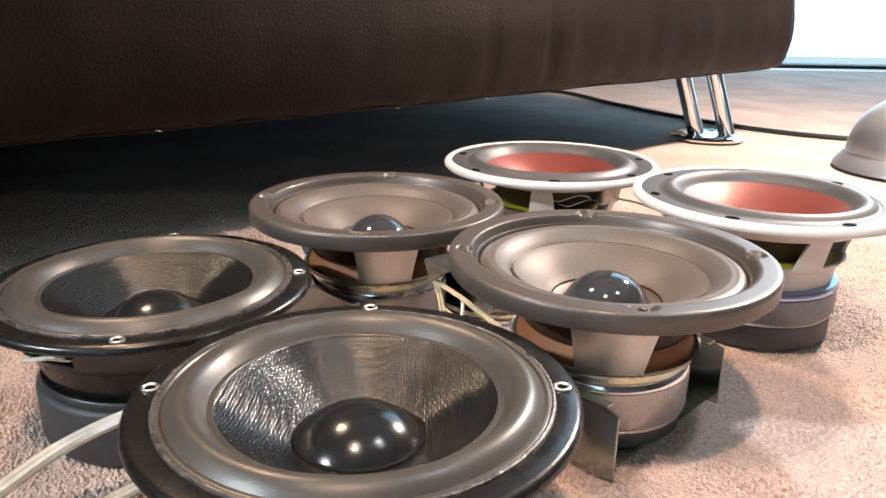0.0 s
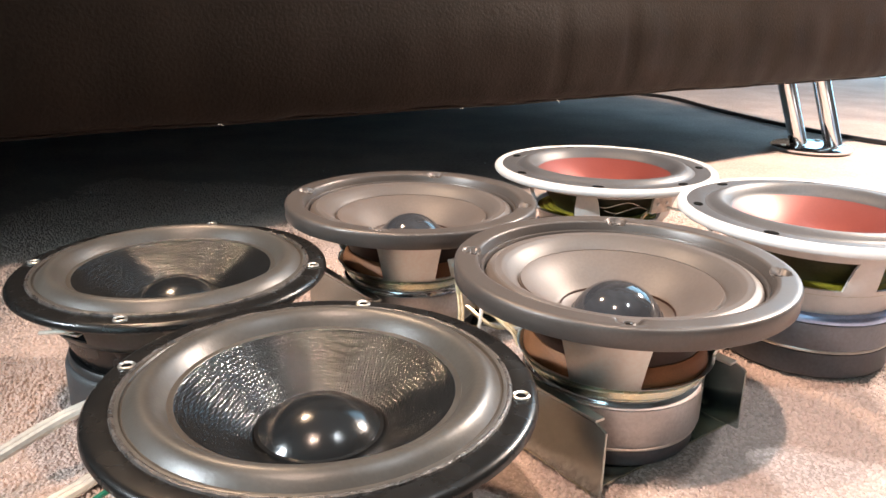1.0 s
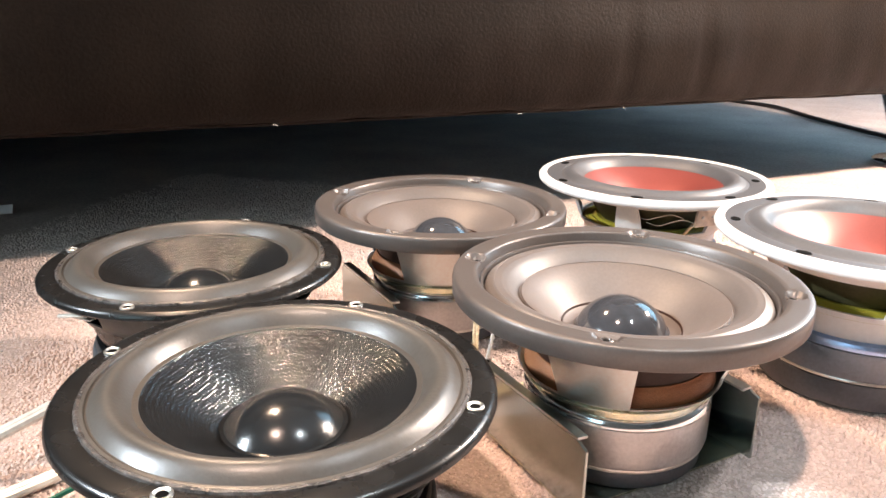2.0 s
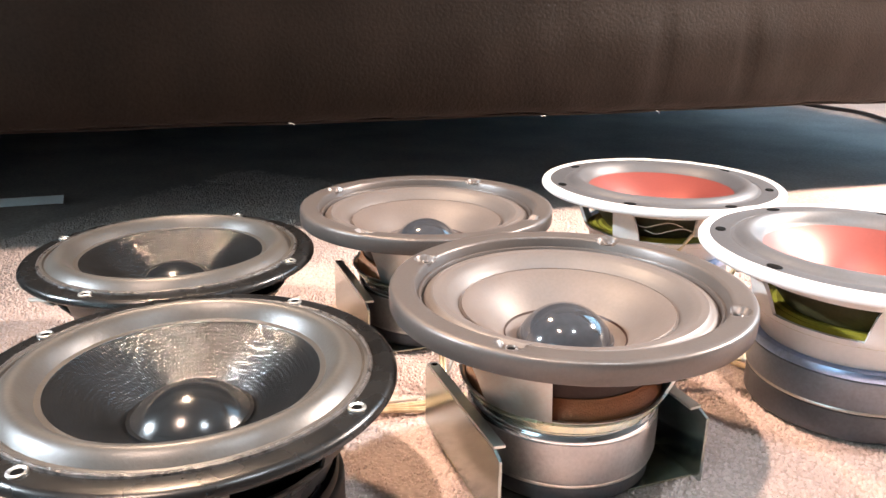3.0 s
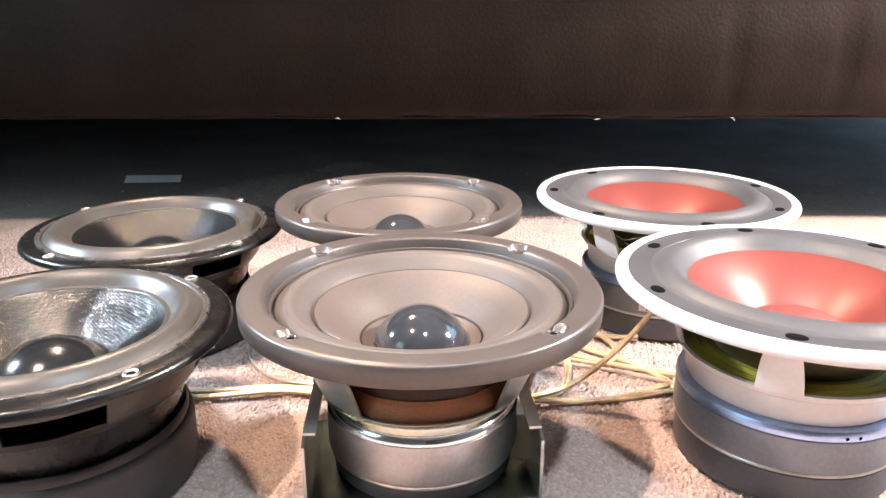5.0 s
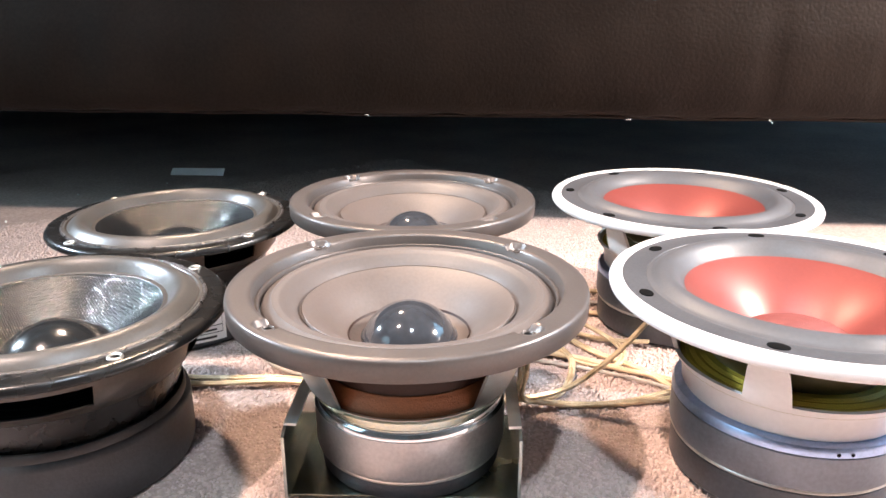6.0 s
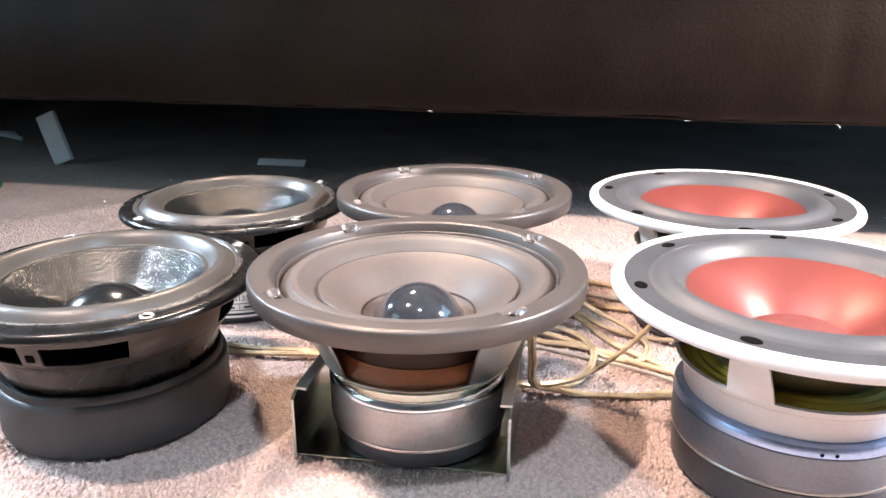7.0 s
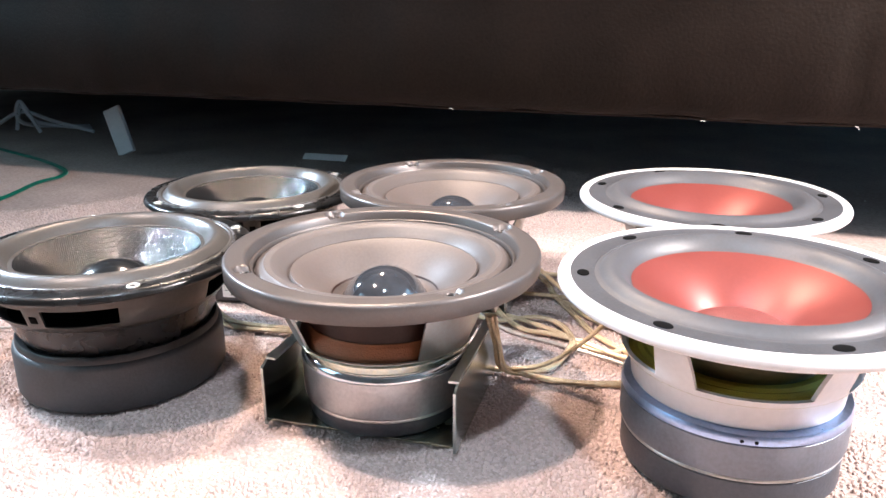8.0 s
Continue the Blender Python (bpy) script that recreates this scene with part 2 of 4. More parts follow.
def pierced(profile, spokes, widths, n=180, rows=None, thick=0.0012, ref=0):
    """Shell of revolution with windows. profile: (r, z) rows; rows[k] True: the band k above it is open between the spokes.
    spokes: angles in degrees; widths: half widths of a spoke in degrees, one for each profile row.
    With ref, the spokes are even and of that half width in the grid, and each row is drawn in or out to its own width."""
    bm = bmesh.new()
    pr = profile
    half = 180 / len(spokes)

    def drawn(a, w):
        if not ref:
            return a
        d = min(((a - s + 180) % 360 - 180 for s in spokes), key=abs)
        e = abs(d) * w / ref if abs(d) <= ref else w + (abs(d) - ref) * (half - w) / (half - ref)
        return a - d + math.copysign(e, d)

    def near(a):
        """Angle to the nearest spoke; a spoke given as (angle, extra) is that much wider."""
        best = 999
        for s in spokes:
            s, extra = s if isinstance(s, tuple) else (s, 0)
            best = min(best, abs((a - s + 180) % 360 - 180) - extra)
        return best

    def build(off):
        rows_out = []
        for (r, z), w in zip(pr, widths):
            turns = [radians(drawn(360 * i / n, w)) for i in range(n)]
            rows_out.append([bm.verts.new(((r + off) * math.cos(a), (r + off) * math.sin(a), z)) for a in turns])
        return rows_out
    out, inn = build(0), build(-thick)
    solid = {}
    for k in range(len(pr) - 1):
        for i in range(n):
            solid[k, i] = (not rows[k]) or near((i + 0.5) * 360 / n) <= (ref or 0.5 * (widths[k] + widths[k + 1]))
    for k in range(len(pr) - 1):
        for i in range(n):
            if not solid[k, i]:
                continue
            j = (i + 1) % n
            bm.faces.new((out[k][i], out[k][j], out[k + 1][j], out[k + 1][i]))
            bm.faces.new((inn[k][i], inn[k + 1][i], inn[k + 1][j], inn[k][j]))
            if not solid.get((k - 1, i), False):
                bm.faces.new((out[k][i], inn[k][i], inn[k][j], out[k][j]))
            if not solid.get((k + 1, i), False):
                bm.faces.new((out[k + 1][i], out[k + 1][j], inn[k + 1][j], inn[k + 1][i]))
            if not solid[k, (i - 1) % n]:
                bm.faces.new((out[k][i], out[k + 1][i], inn[k + 1][i], inn[k][i]))
            if not solid[k, j]:
                bm.faces.new((out[k][j], inn[k][j], inn[k + 1][j], out[k + 1][j]))
    loose = [v for v in bm.verts if not v.link_faces]
    bmesh.ops.delete(bm, geom=loose, context="VERTS")
    return bm


def box(x0, y0, z0, x1, y1, z1, bevel=0.0, seg=2, bm=None, m=None):
    bm = bm or bmesh.new()
    mat = Matrix.Translation(((x0 + x1) / 2, (y0 + y1) / 2, (z0 + z1) / 2)) @ Matrix.Diagonal((x1 - x0, y1 - y0, z1 - z0, 1))
    got = bmesh.ops.create_cube(bm, size=1, matrix=(m @ mat) if m else mat)
    if bevel:
        edges = {e for v in got["verts"] for e in v.link_edges}
        bmesh.ops.bevel(bm, geom=list(edges), offset=bevel, segments=seg, profile=0.6, affect="EDGES")
    return bm


def spline(points, k=10):
    """Catmull-Rom through the points."""
    P = [Vector(p) for p in points]
    P = [2 * P[0] - P[1]] + P + [2 * P[-1] - P[-2]]
    out = []
    for i in range(1, len(P) - 2):
        a, b, c, d = P[i - 1:i + 3]
        for s in range(k):
            t = s / k
            out.append(0.5 * ((2 * b) + (c - a) * t + (2 * a - 5 * b + 4 * c - d) * t * t + (3 * b - a - 3 * c + d) * t ** 3))
    out.append(P[-2])
    return out


def tube(points, radius, twin=0.0, seg=8, k=10, bm=None):
    """A round cord along a spline; with twin, two cords side by side that far apart."""
    bm = bm or bmesh.new()
    path = spline(points, k)
    n = len(path)
    for side in ((-0.5, 0.5) if twin else (0,)):
        rings = []
        for i, p in enumerate(path):
            d = (path[min(i + 1, n - 1)] - path[max(i - 1, 0)]).normalized()
            u = d.cross(Vector((0, 0, 1)))
            u = u.normalized() if u.length > 1e-4 else Vector((1, 0, 0))
            v = u.cross(d).normalized()
            o = p + u * side * twin
            rings.append([bm.verts.new(o + radius * (u * math.cos(2 * math.pi * s / seg) + v * math.sin(2 * math.pi * s / seg))) for s in range(seg)])
        for a, b in zip(rings, rings[1:]):
            for s in range(seg):
                q = (s + 1) % seg
                bm.faces.new((a[s], a[q], b[q], b[s]))
        bm.faces.new(rings[0][::-1])
        bm.faces.new(rings[-1])
    return bm


def structure(name, bm, mat, label, smooth=False):
    return tagged(part(name, bm, mat, None, smooth=smooth), label, name.split("_")[0], kind="structure")


# ---------------------------------------------------------------- the room
R = ROOM
T = 0.12


def wall_with_opening(name, axis, at, out, a0, a1, hole, label):
    """Wall on the plane axis = at, T thick towards out, from a0 to a1, with hole (b0, b1, z0, z1) through it."""
    bm = bmesh.new()
    b0, b1, z0, z1 = hole
    lo, hi = min(at, at + out * T), max(at, at + out * T)
    for p0, p1, q0, q1 in ((a0, b0, 0, R["top"]), (b1, a1, 0, R["top"]), (b0, b1, 0, z0), (b0, b1, z1, R["top"])):
        if p1 - p0 < 1e-3 or q1 - q0 < 1e-3:
            continue
        if axis == "x":
            box(lo, p0, q0, hi, p1, q1, bm=bm)
        else:
            box(p0, lo, q0, p1, hi, q1, bm=bm)
    return structure(name, bm, "wall", label)


DOOR = (0.70, 2.45, 0.0, 2.1)
WINDOW = (-1.30, -0.20, 0.35, 2.10)
wall_with_opening("wall_north", "y", R["y1"], 1, R["x0"] - T, R["x1"] + T, DOOR, "tan painted wall with a wide glass door")
wall_with_opening("wall_south", "y", R["y0"], -1, R["x0"] - T, R["x1"] + T, WINDOW, "tan painted wall with a window")
structure("wall_west", box(R["x0"] - T, R["y0"], 0, R["x0"], R["y1"], R["top"]), "wall", "plain tan painted wall")
structure("wall_east", box(R["x1"], R["y0"], 0, R["x1"] + T, R["y1"], R["top"]), "wall", "plain tan painted wall")
bm = box(-2.2, 0, 0, 1.6, T, R["top"])
bm.transform(Matrix.Translation((-0.74, 1.46, 0)) @ Matrix.Rotation(radians(42), 4, "Z"))
structure("wall_back", bm, "wall", "plain tan painted wall behind the sofa")
structure("ceiling", box(R["x0"] - T, R["y0"] - T, R["top"], R["x1"] + T, R["y1"] + T, R["top"] + T), "ceiling", "plain off-white ceiling")



def glazed(name, axis, at, hole, label, sill):
    """Frame, panes and sill that fill an opening; the daylight stands beyond."""
    b0, b1, z0, z1 = hole
    top = tagged(new(name), label, "window" if sill else "door", kind="structure")
    w, d = 0.05, 0.03

    def bar(nm, p0, q0, p1, q1, e=0.0, mat="trim"):
        a, b = at - d - e, at + d + e
        bm = box(p0, a, q0, p1, b, q1, 0.004) if axis == "y" else box(a, p0, q0, b, p1, q1, 0.004)
        return part(nm, bm, mat, top)
    mid = (b0 + b1) / 2
    low = z0 + (w if sill else 0.014)
    bar("frame_side", b0 + 0.002, z0 + 0.002, b0 + w, z1 - 0.002)
    bar("frame_side", b1 - w, z0 + 0.002, b1 - 0.002, z1 - 0.002)
    bar("frame_head", b0 + w, z1 - w, b1 - w, z1 - 0.002)
    bar("frame_foot", b0 + w, z0 + 0.002, b1 - w, low, mat="trim" if sill else "cable_black")
    if sill:
        bar("mullion", mid - 0.02, low, mid + 0.02, z1 - w)
    for p0, p1 in (((b0 + w, mid - 0.02), (mid + 0.02, b1 - w)) if sill else ((b0 + w, b1 - w),)):
        bm = box(p0, at - 0.003, low, p1, at + 0.003, z1 - w) if axis == "y" else box(at - 0.003, p0, low, at + 0.003, p1, z1 - w)
        ob = part("pane", bm, "glass", top, smooth=False)
        ob.visible_shadow = False
    return top


g = bpy.data.materials.new("window_glass")
g.use_nodes = True
gb = g.node_tree.nodes["Principled BSDF"]
gb.inputs["Transmission Weight"].default_value, gb.inputs["Roughness"].default_value, gb.inputs["IOR"].default_value = 1.0, 0.02, 1.05
M["glass"] = g
glazed("door_1", "y", R["y1"] + 0.06, DOOR, "wide white-framed glass door, bright with daylight", False)
glazed("window_1", "y", R["y0"] - 0.06, WINDOW, "white-framed window with two panes", True)
structure("backdrop_north", box(-0.5, 3.2, -0.1, 3.6, 3.22, 2.8), "outdoors", "bright hazy daylight outside the glass door")
structure("backdrop_south", box(-2.8, -3.0, -0.1, 1.3, -2.98, 3.0), "outdoors", "bright hazy daylight outside the window")


def smooth_noise(rng, X, Y, cell):
    """Value noise of that cell size on a grid of places."""
    nx, ny = int(np.ptp(X) / cell) + 3, int(np.ptp(Y) / cell) + 3
    G = rng.random((nx, ny))
    fx, fy = (X - X.min()) / cell, (Y - Y.min()) / cell
    ix, iy = fx.astype(int), fy.astype(int)
    u, v = fx - ix, fy - iy
    u, v = u * u * (3 - 2 * u), v * v * (3 - 2 * v)
    return (G[ix, iy] * (1 - u) + G[ix + 1, iy] * u) * (1 - v) + (G[ix, iy + 1] * (1 - u) + G[ix + 1, iy + 1] * u) * v - 0.5


def carpet_floor():
    """One sheet to the walls, fine where the drivers stand and coarse beyond."""
    def steps(lo, a, b, hi, fine, coarse):
        return np.concatenate([np.linspace(lo, a, coarse, endpoint=False), np.arange(a, b, fine), np.linspace(b, hi, coarse)])
    xs = steps(R["x0"], -0.42, 0.46, R["x1"], 0.006, 60)
    ys = steps(R["y0"], 0.06, 0.74, R["y1"], 0.006, 60)
    X, Y = np.meshgrid(xs, ys, indexing="ij")
    rng = np.random.default_rng(4)
    Z = 0.0010 * smooth_noise(rng, X, Y, 0.035)
    near = (np.clip((X + 0.42) / 0.03, 0, 1) * np.clip((0.46 - X) / 0.03, 0, 1) * np.clip((Y - 0.06) / 0.03, 0, 1) * np.clip((0.74 - Y) / 0.03, 0, 1))
    Z = Z * near - 0.0012
    nx, ny = X.shape
    co = np.stack([X, Y, Z], -1).reshape(-1, 3)
    i = np.arange(nx * ny).reshape(nx, ny)
    faces = np.stack([i[:-1, :-1], i[1:, :-1], i[1:, 1:], i[:-1, 1:]], -1).reshape(-1, 4)
    me = bpy.data.meshes.new("floor")
    me.from_pydata(co, [], faces.tolist())
    me.materials.append(M["carpet"])
    me.shade_smooth()
    return tagged(new("floor", me), "beige-grey cut-pile carpet, wall to wall", "carpet", kind="structure")


carpet_floor()


def carpet_pile():
    """Cut tufts, each a leaning four-sided tip, where the drivers stand."""
    rng = np.random.default_rng(12)
    step = 0.0018
    gx, gy = np.meshgrid(np.arange(-0.46, 0.46, step), np.arange(0.07, 0.79, step), indexing="ij")
    x = gx.ravel() + rng.uniform(-0.8, 0.8, gx.size) * step
    y = gy.ravel() + rng.uniform(-0.8, 0.8, gx.size) * step
    n = x.size
    fade = np.clip((x + 0.46) / 0.06, 0, 1) * np.clip((0.46 - x) / 0.06, 0, 1) * np.clip((0.79 - y) / 0.06, 0, 1)
    low = smooth_noise(rng, x, y, 0.0065) + 0.8 * smooth_noise(rng, x, y, 0.03)
    h = fade * (0.0024 + 0.0011 * low + 0.0003 * rng.normal(size=n))
    w = 0.00135 * rng.uniform(0.8, 1.25, n)
    a = rng.uniform(0, 2 * math.pi, n)
    co = np.zeros((n, 7, 3))
    tx, ty = x + 0.0005 * rng.normal(size=n), y + 0.0005 * rng.normal(size=n)
    for k in range(3):
        b = a + k * 2 * math.pi / 3
        co[:, k] = np.stack([x + w * np.cos(b), y + w * np.sin(b), np.full(n, -0.0028)], -1)
        co[:, 3 + k] = np.stack([tx + 0.72 * w * np.cos(b), ty + 0.72 * w * np.sin(b), -0.0026 + 0.82 * h], -1)
    co[:, 6] = np.stack([tx, ty, -0.0026 + 1.04 * h], -1)
    base = (np.arange(n) * 7)[:, None]
    tris = []
    for k in range(3):
        q = (k + 1) % 3
        tris += [base + np.array([[k, q, 3 + q]]), base + np.array([[k, 3 + q, 3 + k]]), base + np.array([[3 + k, 3 + q, 6]])]
    faces = np.concatenate(tris)
    me = bpy.data.meshes.new("carpet_pile")
    me.vertices.add(n * 7)
    me.vertices.foreach_set("co", co.reshape(-1))
    me.loops.add(faces.size)
    me.loops.foreach_set("vertex_index", faces.reshape(-1).astype(np.int32))
    me.polygons.add(len(faces))
    me.polygons.foreach_set("loop_start", np.arange(0, faces.size, 3, dtype=np.int32))
    me.update(calc_edges=True)
    me.shade_smooth()
    me.materials.append(M["tuft"])
    return tagged(new("carpet_pile", me), "short cut pile of the beige-grey carpet", "carpet", kind="stuff")


carpet_pile()

# ---------------------------------------------------------------- the sofa
SOFA_AT, SOFA_TURN = Vector((-0.030, 0.669, 0)), 42.0   # a point of the front edge; the front runs along local x, the room lies at -y
SOFA_X0, SOFA_X1, SOFA_D = -1.60, 0.738, 0.95


def sofa():
    top = new("sofa")
    top.matrix_world = Matrix.Translation(SOFA_AT) @ Matrix.Rotation(radians(SOFA_TURN), 4, "Z")
    tagged(top, "low dark brown leather sofa on slanted chrome legs", "sofa")
    # front and sides: one swollen leather band round the seat
    prof = [(0.012, 0.100), (0.001, 0.1003), (-0.003, 0.1030), (-0.006, 0.108), (-0.0095, 0.115), (-0.0125, 0.126), (-0.0145, 0.140), (-0.0150, 0.155), (-0.0140, 0.170), (-0.0120, 0.185),
            (-0.0105, 0.200), (-0.0110, 0.220), (-0.0125, 0.250), (-0.0120, 0.280), (-0.004, 0.302), (0.02, 0.315), (0.06, 0.318)]
    loop = []
    rc, k = 0.035, 6
    n_front, n_side = 260, 24
    x0, x1, d = SOFA_X0, SOFA_X1, SOFA_D
    for i in range(n_front + 1):
        loop.append((x0 + rc + (x1 - x0 - 2 * rc) * i / n_front, 0.0, (0, -1)))
    for i in range(1, k + 1):
        a = -math.pi / 2 + math.pi / 2 * i / k
        loop.append((x1 - rc + rc * math.cos(a), rc + rc * math.sin(a), (math.cos(a), math.sin(a))))
    for i in range(1, n_side + 1):
        loop.append((x1, rc + (d - 2 * rc) * i / n_side, (1, 0)))
    for i in range(n_side, -1, -1):
        loop.append((x0, rc + (d - 2 * rc) * i / n_side, (-1, 0)))
    for i in range(1, k):
        a = -math.pi + math.pi / 2 * i / k
        loop.append((x0 + rc + rc * math.cos(a), rc + rc * math.sin(a), (math.cos(a), math.sin(a))))
    bm = bmesh.new()
    rows = []
    for o, z in prof:
        row = []
        for x, y, (nx, ny) in loop:
            w = math.sin(min(1, max(0, (z - 0.1) / 0.09)) * math.pi)
            crease = 0.0022 * w * noise.noise((x * 26, y * 26, z * 6)) + 0.0035 * w * noise.noise((x * 5, y * 5, 3))
            pleat = -0.0035 * w * max(0, 1 - abs(x - 0.187) / 0.007) - 0.002 * w * max(0, 1 - abs(x - 0.235) / 0.006) - 0.002 * w * max(0, 1 - abs(x - 0.10) / 0.008)
            pucker = 0.0022 * noise.noise((x * 48, y * 48, 1.5)) * math.exp(-(z - 0.1) / 0.016) * (1 if z > 0.102 else 0)
            e = (-o if o > 0 else -o * (0.15 + 0.85 * abs(ny))) + crease + pleat + pucker
            dz = 0.0022 * noise.noise((x * 9, y * 9, 7)) + 0.0010 * noise.noise((x * 45, y * 45, 9)) if z < 0.13 else 0
            row.append(bm.verts.new((x + nx * e, y + ny * e, z + dz)))
        rows.append(row)
    n = len(loop)
    for a, b in zip(rows, rows[1:]):
        for i in range(n):
            j = (i + 1) % n
            bm.faces.new((a[i], a[j], b[j], b[i]))
    bm.faces.new(rows[-1])
    part("upholstery", bm, "leather", top, angle=70)
    # welt along the lower seam
    pts = [(x, 0.002 + 0.0008 * math.sin(x * 60), 0.1005 + 0.0022 * noise.noise((x * 9, 0, 7))) for x in np.linspace(x0 + 0.05, x1 - 0.05, 60)]
    part("seam_welt", tube(pts, 0.0019, k=3, seg=6), "leather", top)
    part("underside", box(x0 + 0.012, 0.012, 0.1015, x1 - 0.012, d - 0.01, 0.112), "lining", top, "black dust cover under the seat", smooth=False)
    part("back_rest", box(x0 + 0.01, d - 0.22, 0.30, x1 - 0.01, d + 0.02, 0.74, 0.05, 4), "leather", top)
    return top


SOFA = sofa()


def sofa_leg(at, lean):
    """Two slanted chrome tubes on one round foot plate. at: the plate's centre in the sofa's own axes."""
    leg = part("leg", lathe([(0, 0.0), (0.050, 0.0), (0.052, 0.0015), (0.052, 0.004), (0.049, 0.0062), (0.02, 0.0066), (0, 0.0066)], 48), "chrome", SOFA, "slanted double chrome leg on a round plate")
    leg.location = at
    side = Matrix.Rotation(radians(-SOFA_TURN), 3, "Z") @ Vector((1, 0, 0))
    for d in (-0.019, 0.026):
        foot, head = side * (d + 0.003) + Vector((0, 0, 0.006)), side * (d + lean) + Vector((0, 0, 0.1085))
        part("leg_tube", tube([foot, foot.lerp(head, 0.5), head], 0.0112, seg=20, k=2), "chrome", leg)
    for dx in (-0.04, 0.04):
        screw = part("plate_screw", lathe([(0.0035, 0), (0.0032, 0.0012), (0, 0.0018)], 12), "steel", leg)
        screw.location = (dx, 0.015, 0.0064)
    return leg


inv = SOFA.matrix_world.inverted()
p = inv @ Vector((0.396, 1.112, 0))
sofa_leg((p.x, p.y, 0.0005), -0.032)
sofa_leg((SOFA_X0 + 0.17, p.y, 0.0005), 0.022)
sofa_leg((p.x, SOFA_D - 0.1, 0.0005), -0.022)
sofa_leg((SOFA_X0 + 0.17, SOFA_D - 0.1, 0.0005), 0.022)


# ---------------------------------------------------------------- loudspeaker drivers
def screws(parent, r, z, angles, size, mat="steel"):
    for a in angles:
        ob = part("screw_eyelet", lathe([(size, 0), (size * 0.98, 0.0005), (size * 0.8, 0.0008), (size * 0.6, 0.0003), (size * 0.55, -0.0012)], 20), mat, parent)
        ob.location = (r * math.cos(radians(a)), r * math.sin(radians(a)), z)
        h = part("screw_hole", lathe([(size * 0.57, 0), (0, -0.0001)], 14), "hole", ob)
        h.location = (0, 0, 0.00015)


def black_driver(at, top, turn, bolt, post, tab_at):
    """Black stamped-steel driver with a glossy woven cone. top: height of the flange face."""
    g = thing("loudspeaker_driver", at, "black loudspeaker driver with a woven cone, magnet down on the carpet", "speaker driver", "drivers on the carpet", turn)
    z = top
    part("flange", lathe([(0.0618, z - 0.0025), (0.0618, z - 0.0002), (0.0628, z), (0.0700, z), (0.0714, z - 0.0005), (0.0724, z - 0.0017), (0.0726, z - 0.0032), (0.0718, z - 0.0042), (0.0690, z - 0.0044), (0.0640, z - 0.0040)], 144, True), "black_paint", g)
    rng = random.Random(int(1000 * at[0]))
    ph = rng.random() * 6
    part("gasket", lathe([(0.0622, z - 0.0008), (0.0623, z + 0.0006), (0.0630, z + 0.0010), (0.0637, z + 0.0007), (0.0641, z - 0.0004)], 260,
         wobble=lambda r, a, zz: zz + 0.0003 * noise.noise((math.cos(a) * 22, math.sin(a) * 22, ph)) + 0.0002 * noise.noise((math.cos(a) * 70, math.sin(a) * 70, ph))), "worn_gasket", g, "chipped grey gasket edge")
    part("surround", lathe([(0.0626, z + 0.0003), (0.0622, z + 0.0006), (0.0611, z + 0.0006), (0.0606, z + 0.0001)] + arc(0.0601, z + 0.0001, 0.0478, z - 0.0012, 0.0046, 16) + [(0.0474, z - 0.0017), (0.0456, z - 0.0018), (0.0450, z - 0.0024)], 144), "rubber_grey", g, "dusty grey rubber roll")
    part("cone", lathe([(0.0454, z - 0.0020), (0.0446, z - 0.0026), (0.0425, z - 0.0038), (0.0380, z - 0.0068), (0.0310, z - 0.0114), (0.0250, z - 0.0155), (0.0203, z - 0.0186)], 120), "weave", g, "glossy black woven cone")
    part("dust_cap", lathe([(0.0218, z - 0.0182), (0.0216, z - 0.0168), (0.0208, z - 0.0168)] + dome(0.0202, z - 0.0168, 0.0098, 14), 72), "soft_cap", g, "glossy black domed cap")
    spokes = [post, post + 120, post + 240] + [(post + 60 + 120 * i, 18) for i in range(3)]
    pr = [(0.0522, 0.0440), (0.0550, 0.0452), (0.0566, 0.0478), (0.0580, 0.0492), (0.0600, 0.0560), (0.0606, 0.0580), (0.0622, z - 0.0042)]
    part("basket", pierced(pr, spokes, [5, 5, 5, 5, 5, 5, 5], 240, [False, False, False, True, True, False]), "basket_grey", g)
    for i in range(3):
        a = radians(post + 120 * i)
        h = part("slot", box(-0.0010, -0.0018, -0.0018, 0.0010, 0.0018, 0.0018, 0.0003), "hole", g)
        h.location, h.rotation_euler = (0.0586 * math.cos(a), 0.0586 * math.sin(a), 0.0530), (0, radians(15), a)
    part("basket_floor", lathe([(0.0528, 0.0443), (0.0518, 0.0420), (0.0506, 0.0370), (0.0488, 0.0325), (0.0474, 0.0300), (0.0470, 0.0260), (0.0, 0.0258)], 96), "black_paint", g, "glossy black tapered neck")
    # spider and cone back also near-black, in place of shade in the basket
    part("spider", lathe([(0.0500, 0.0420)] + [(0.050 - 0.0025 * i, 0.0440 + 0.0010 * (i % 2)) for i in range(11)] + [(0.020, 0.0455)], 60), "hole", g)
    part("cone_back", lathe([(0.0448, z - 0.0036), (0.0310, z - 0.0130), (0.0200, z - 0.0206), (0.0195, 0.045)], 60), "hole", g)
    part("magnet_lip", lathe([(0.0455, 0.0262), (0.0478, 0.0292), (0.0500, 0.0298), (0.0508, 0.0288), (0.0508, 0.0255)], 96), "black_satin", g)
    part("magnet", lathe([(0, 0.0001), (0.0505, 0.0001), (0.0520, 0.0010), (0.0527, 0.0030), (0.0527, 0.0232), (0.0522, 0.0250), (0.0508, 0.0262), (0.0460, 0.0266), (0, 0.0266)], 120), "black_magnet", g, "thick dark grey magnet")
    screws(g, 0.0667, z + 0.0001, [bolt + 90 * i for i in range(4)], 0.0030)
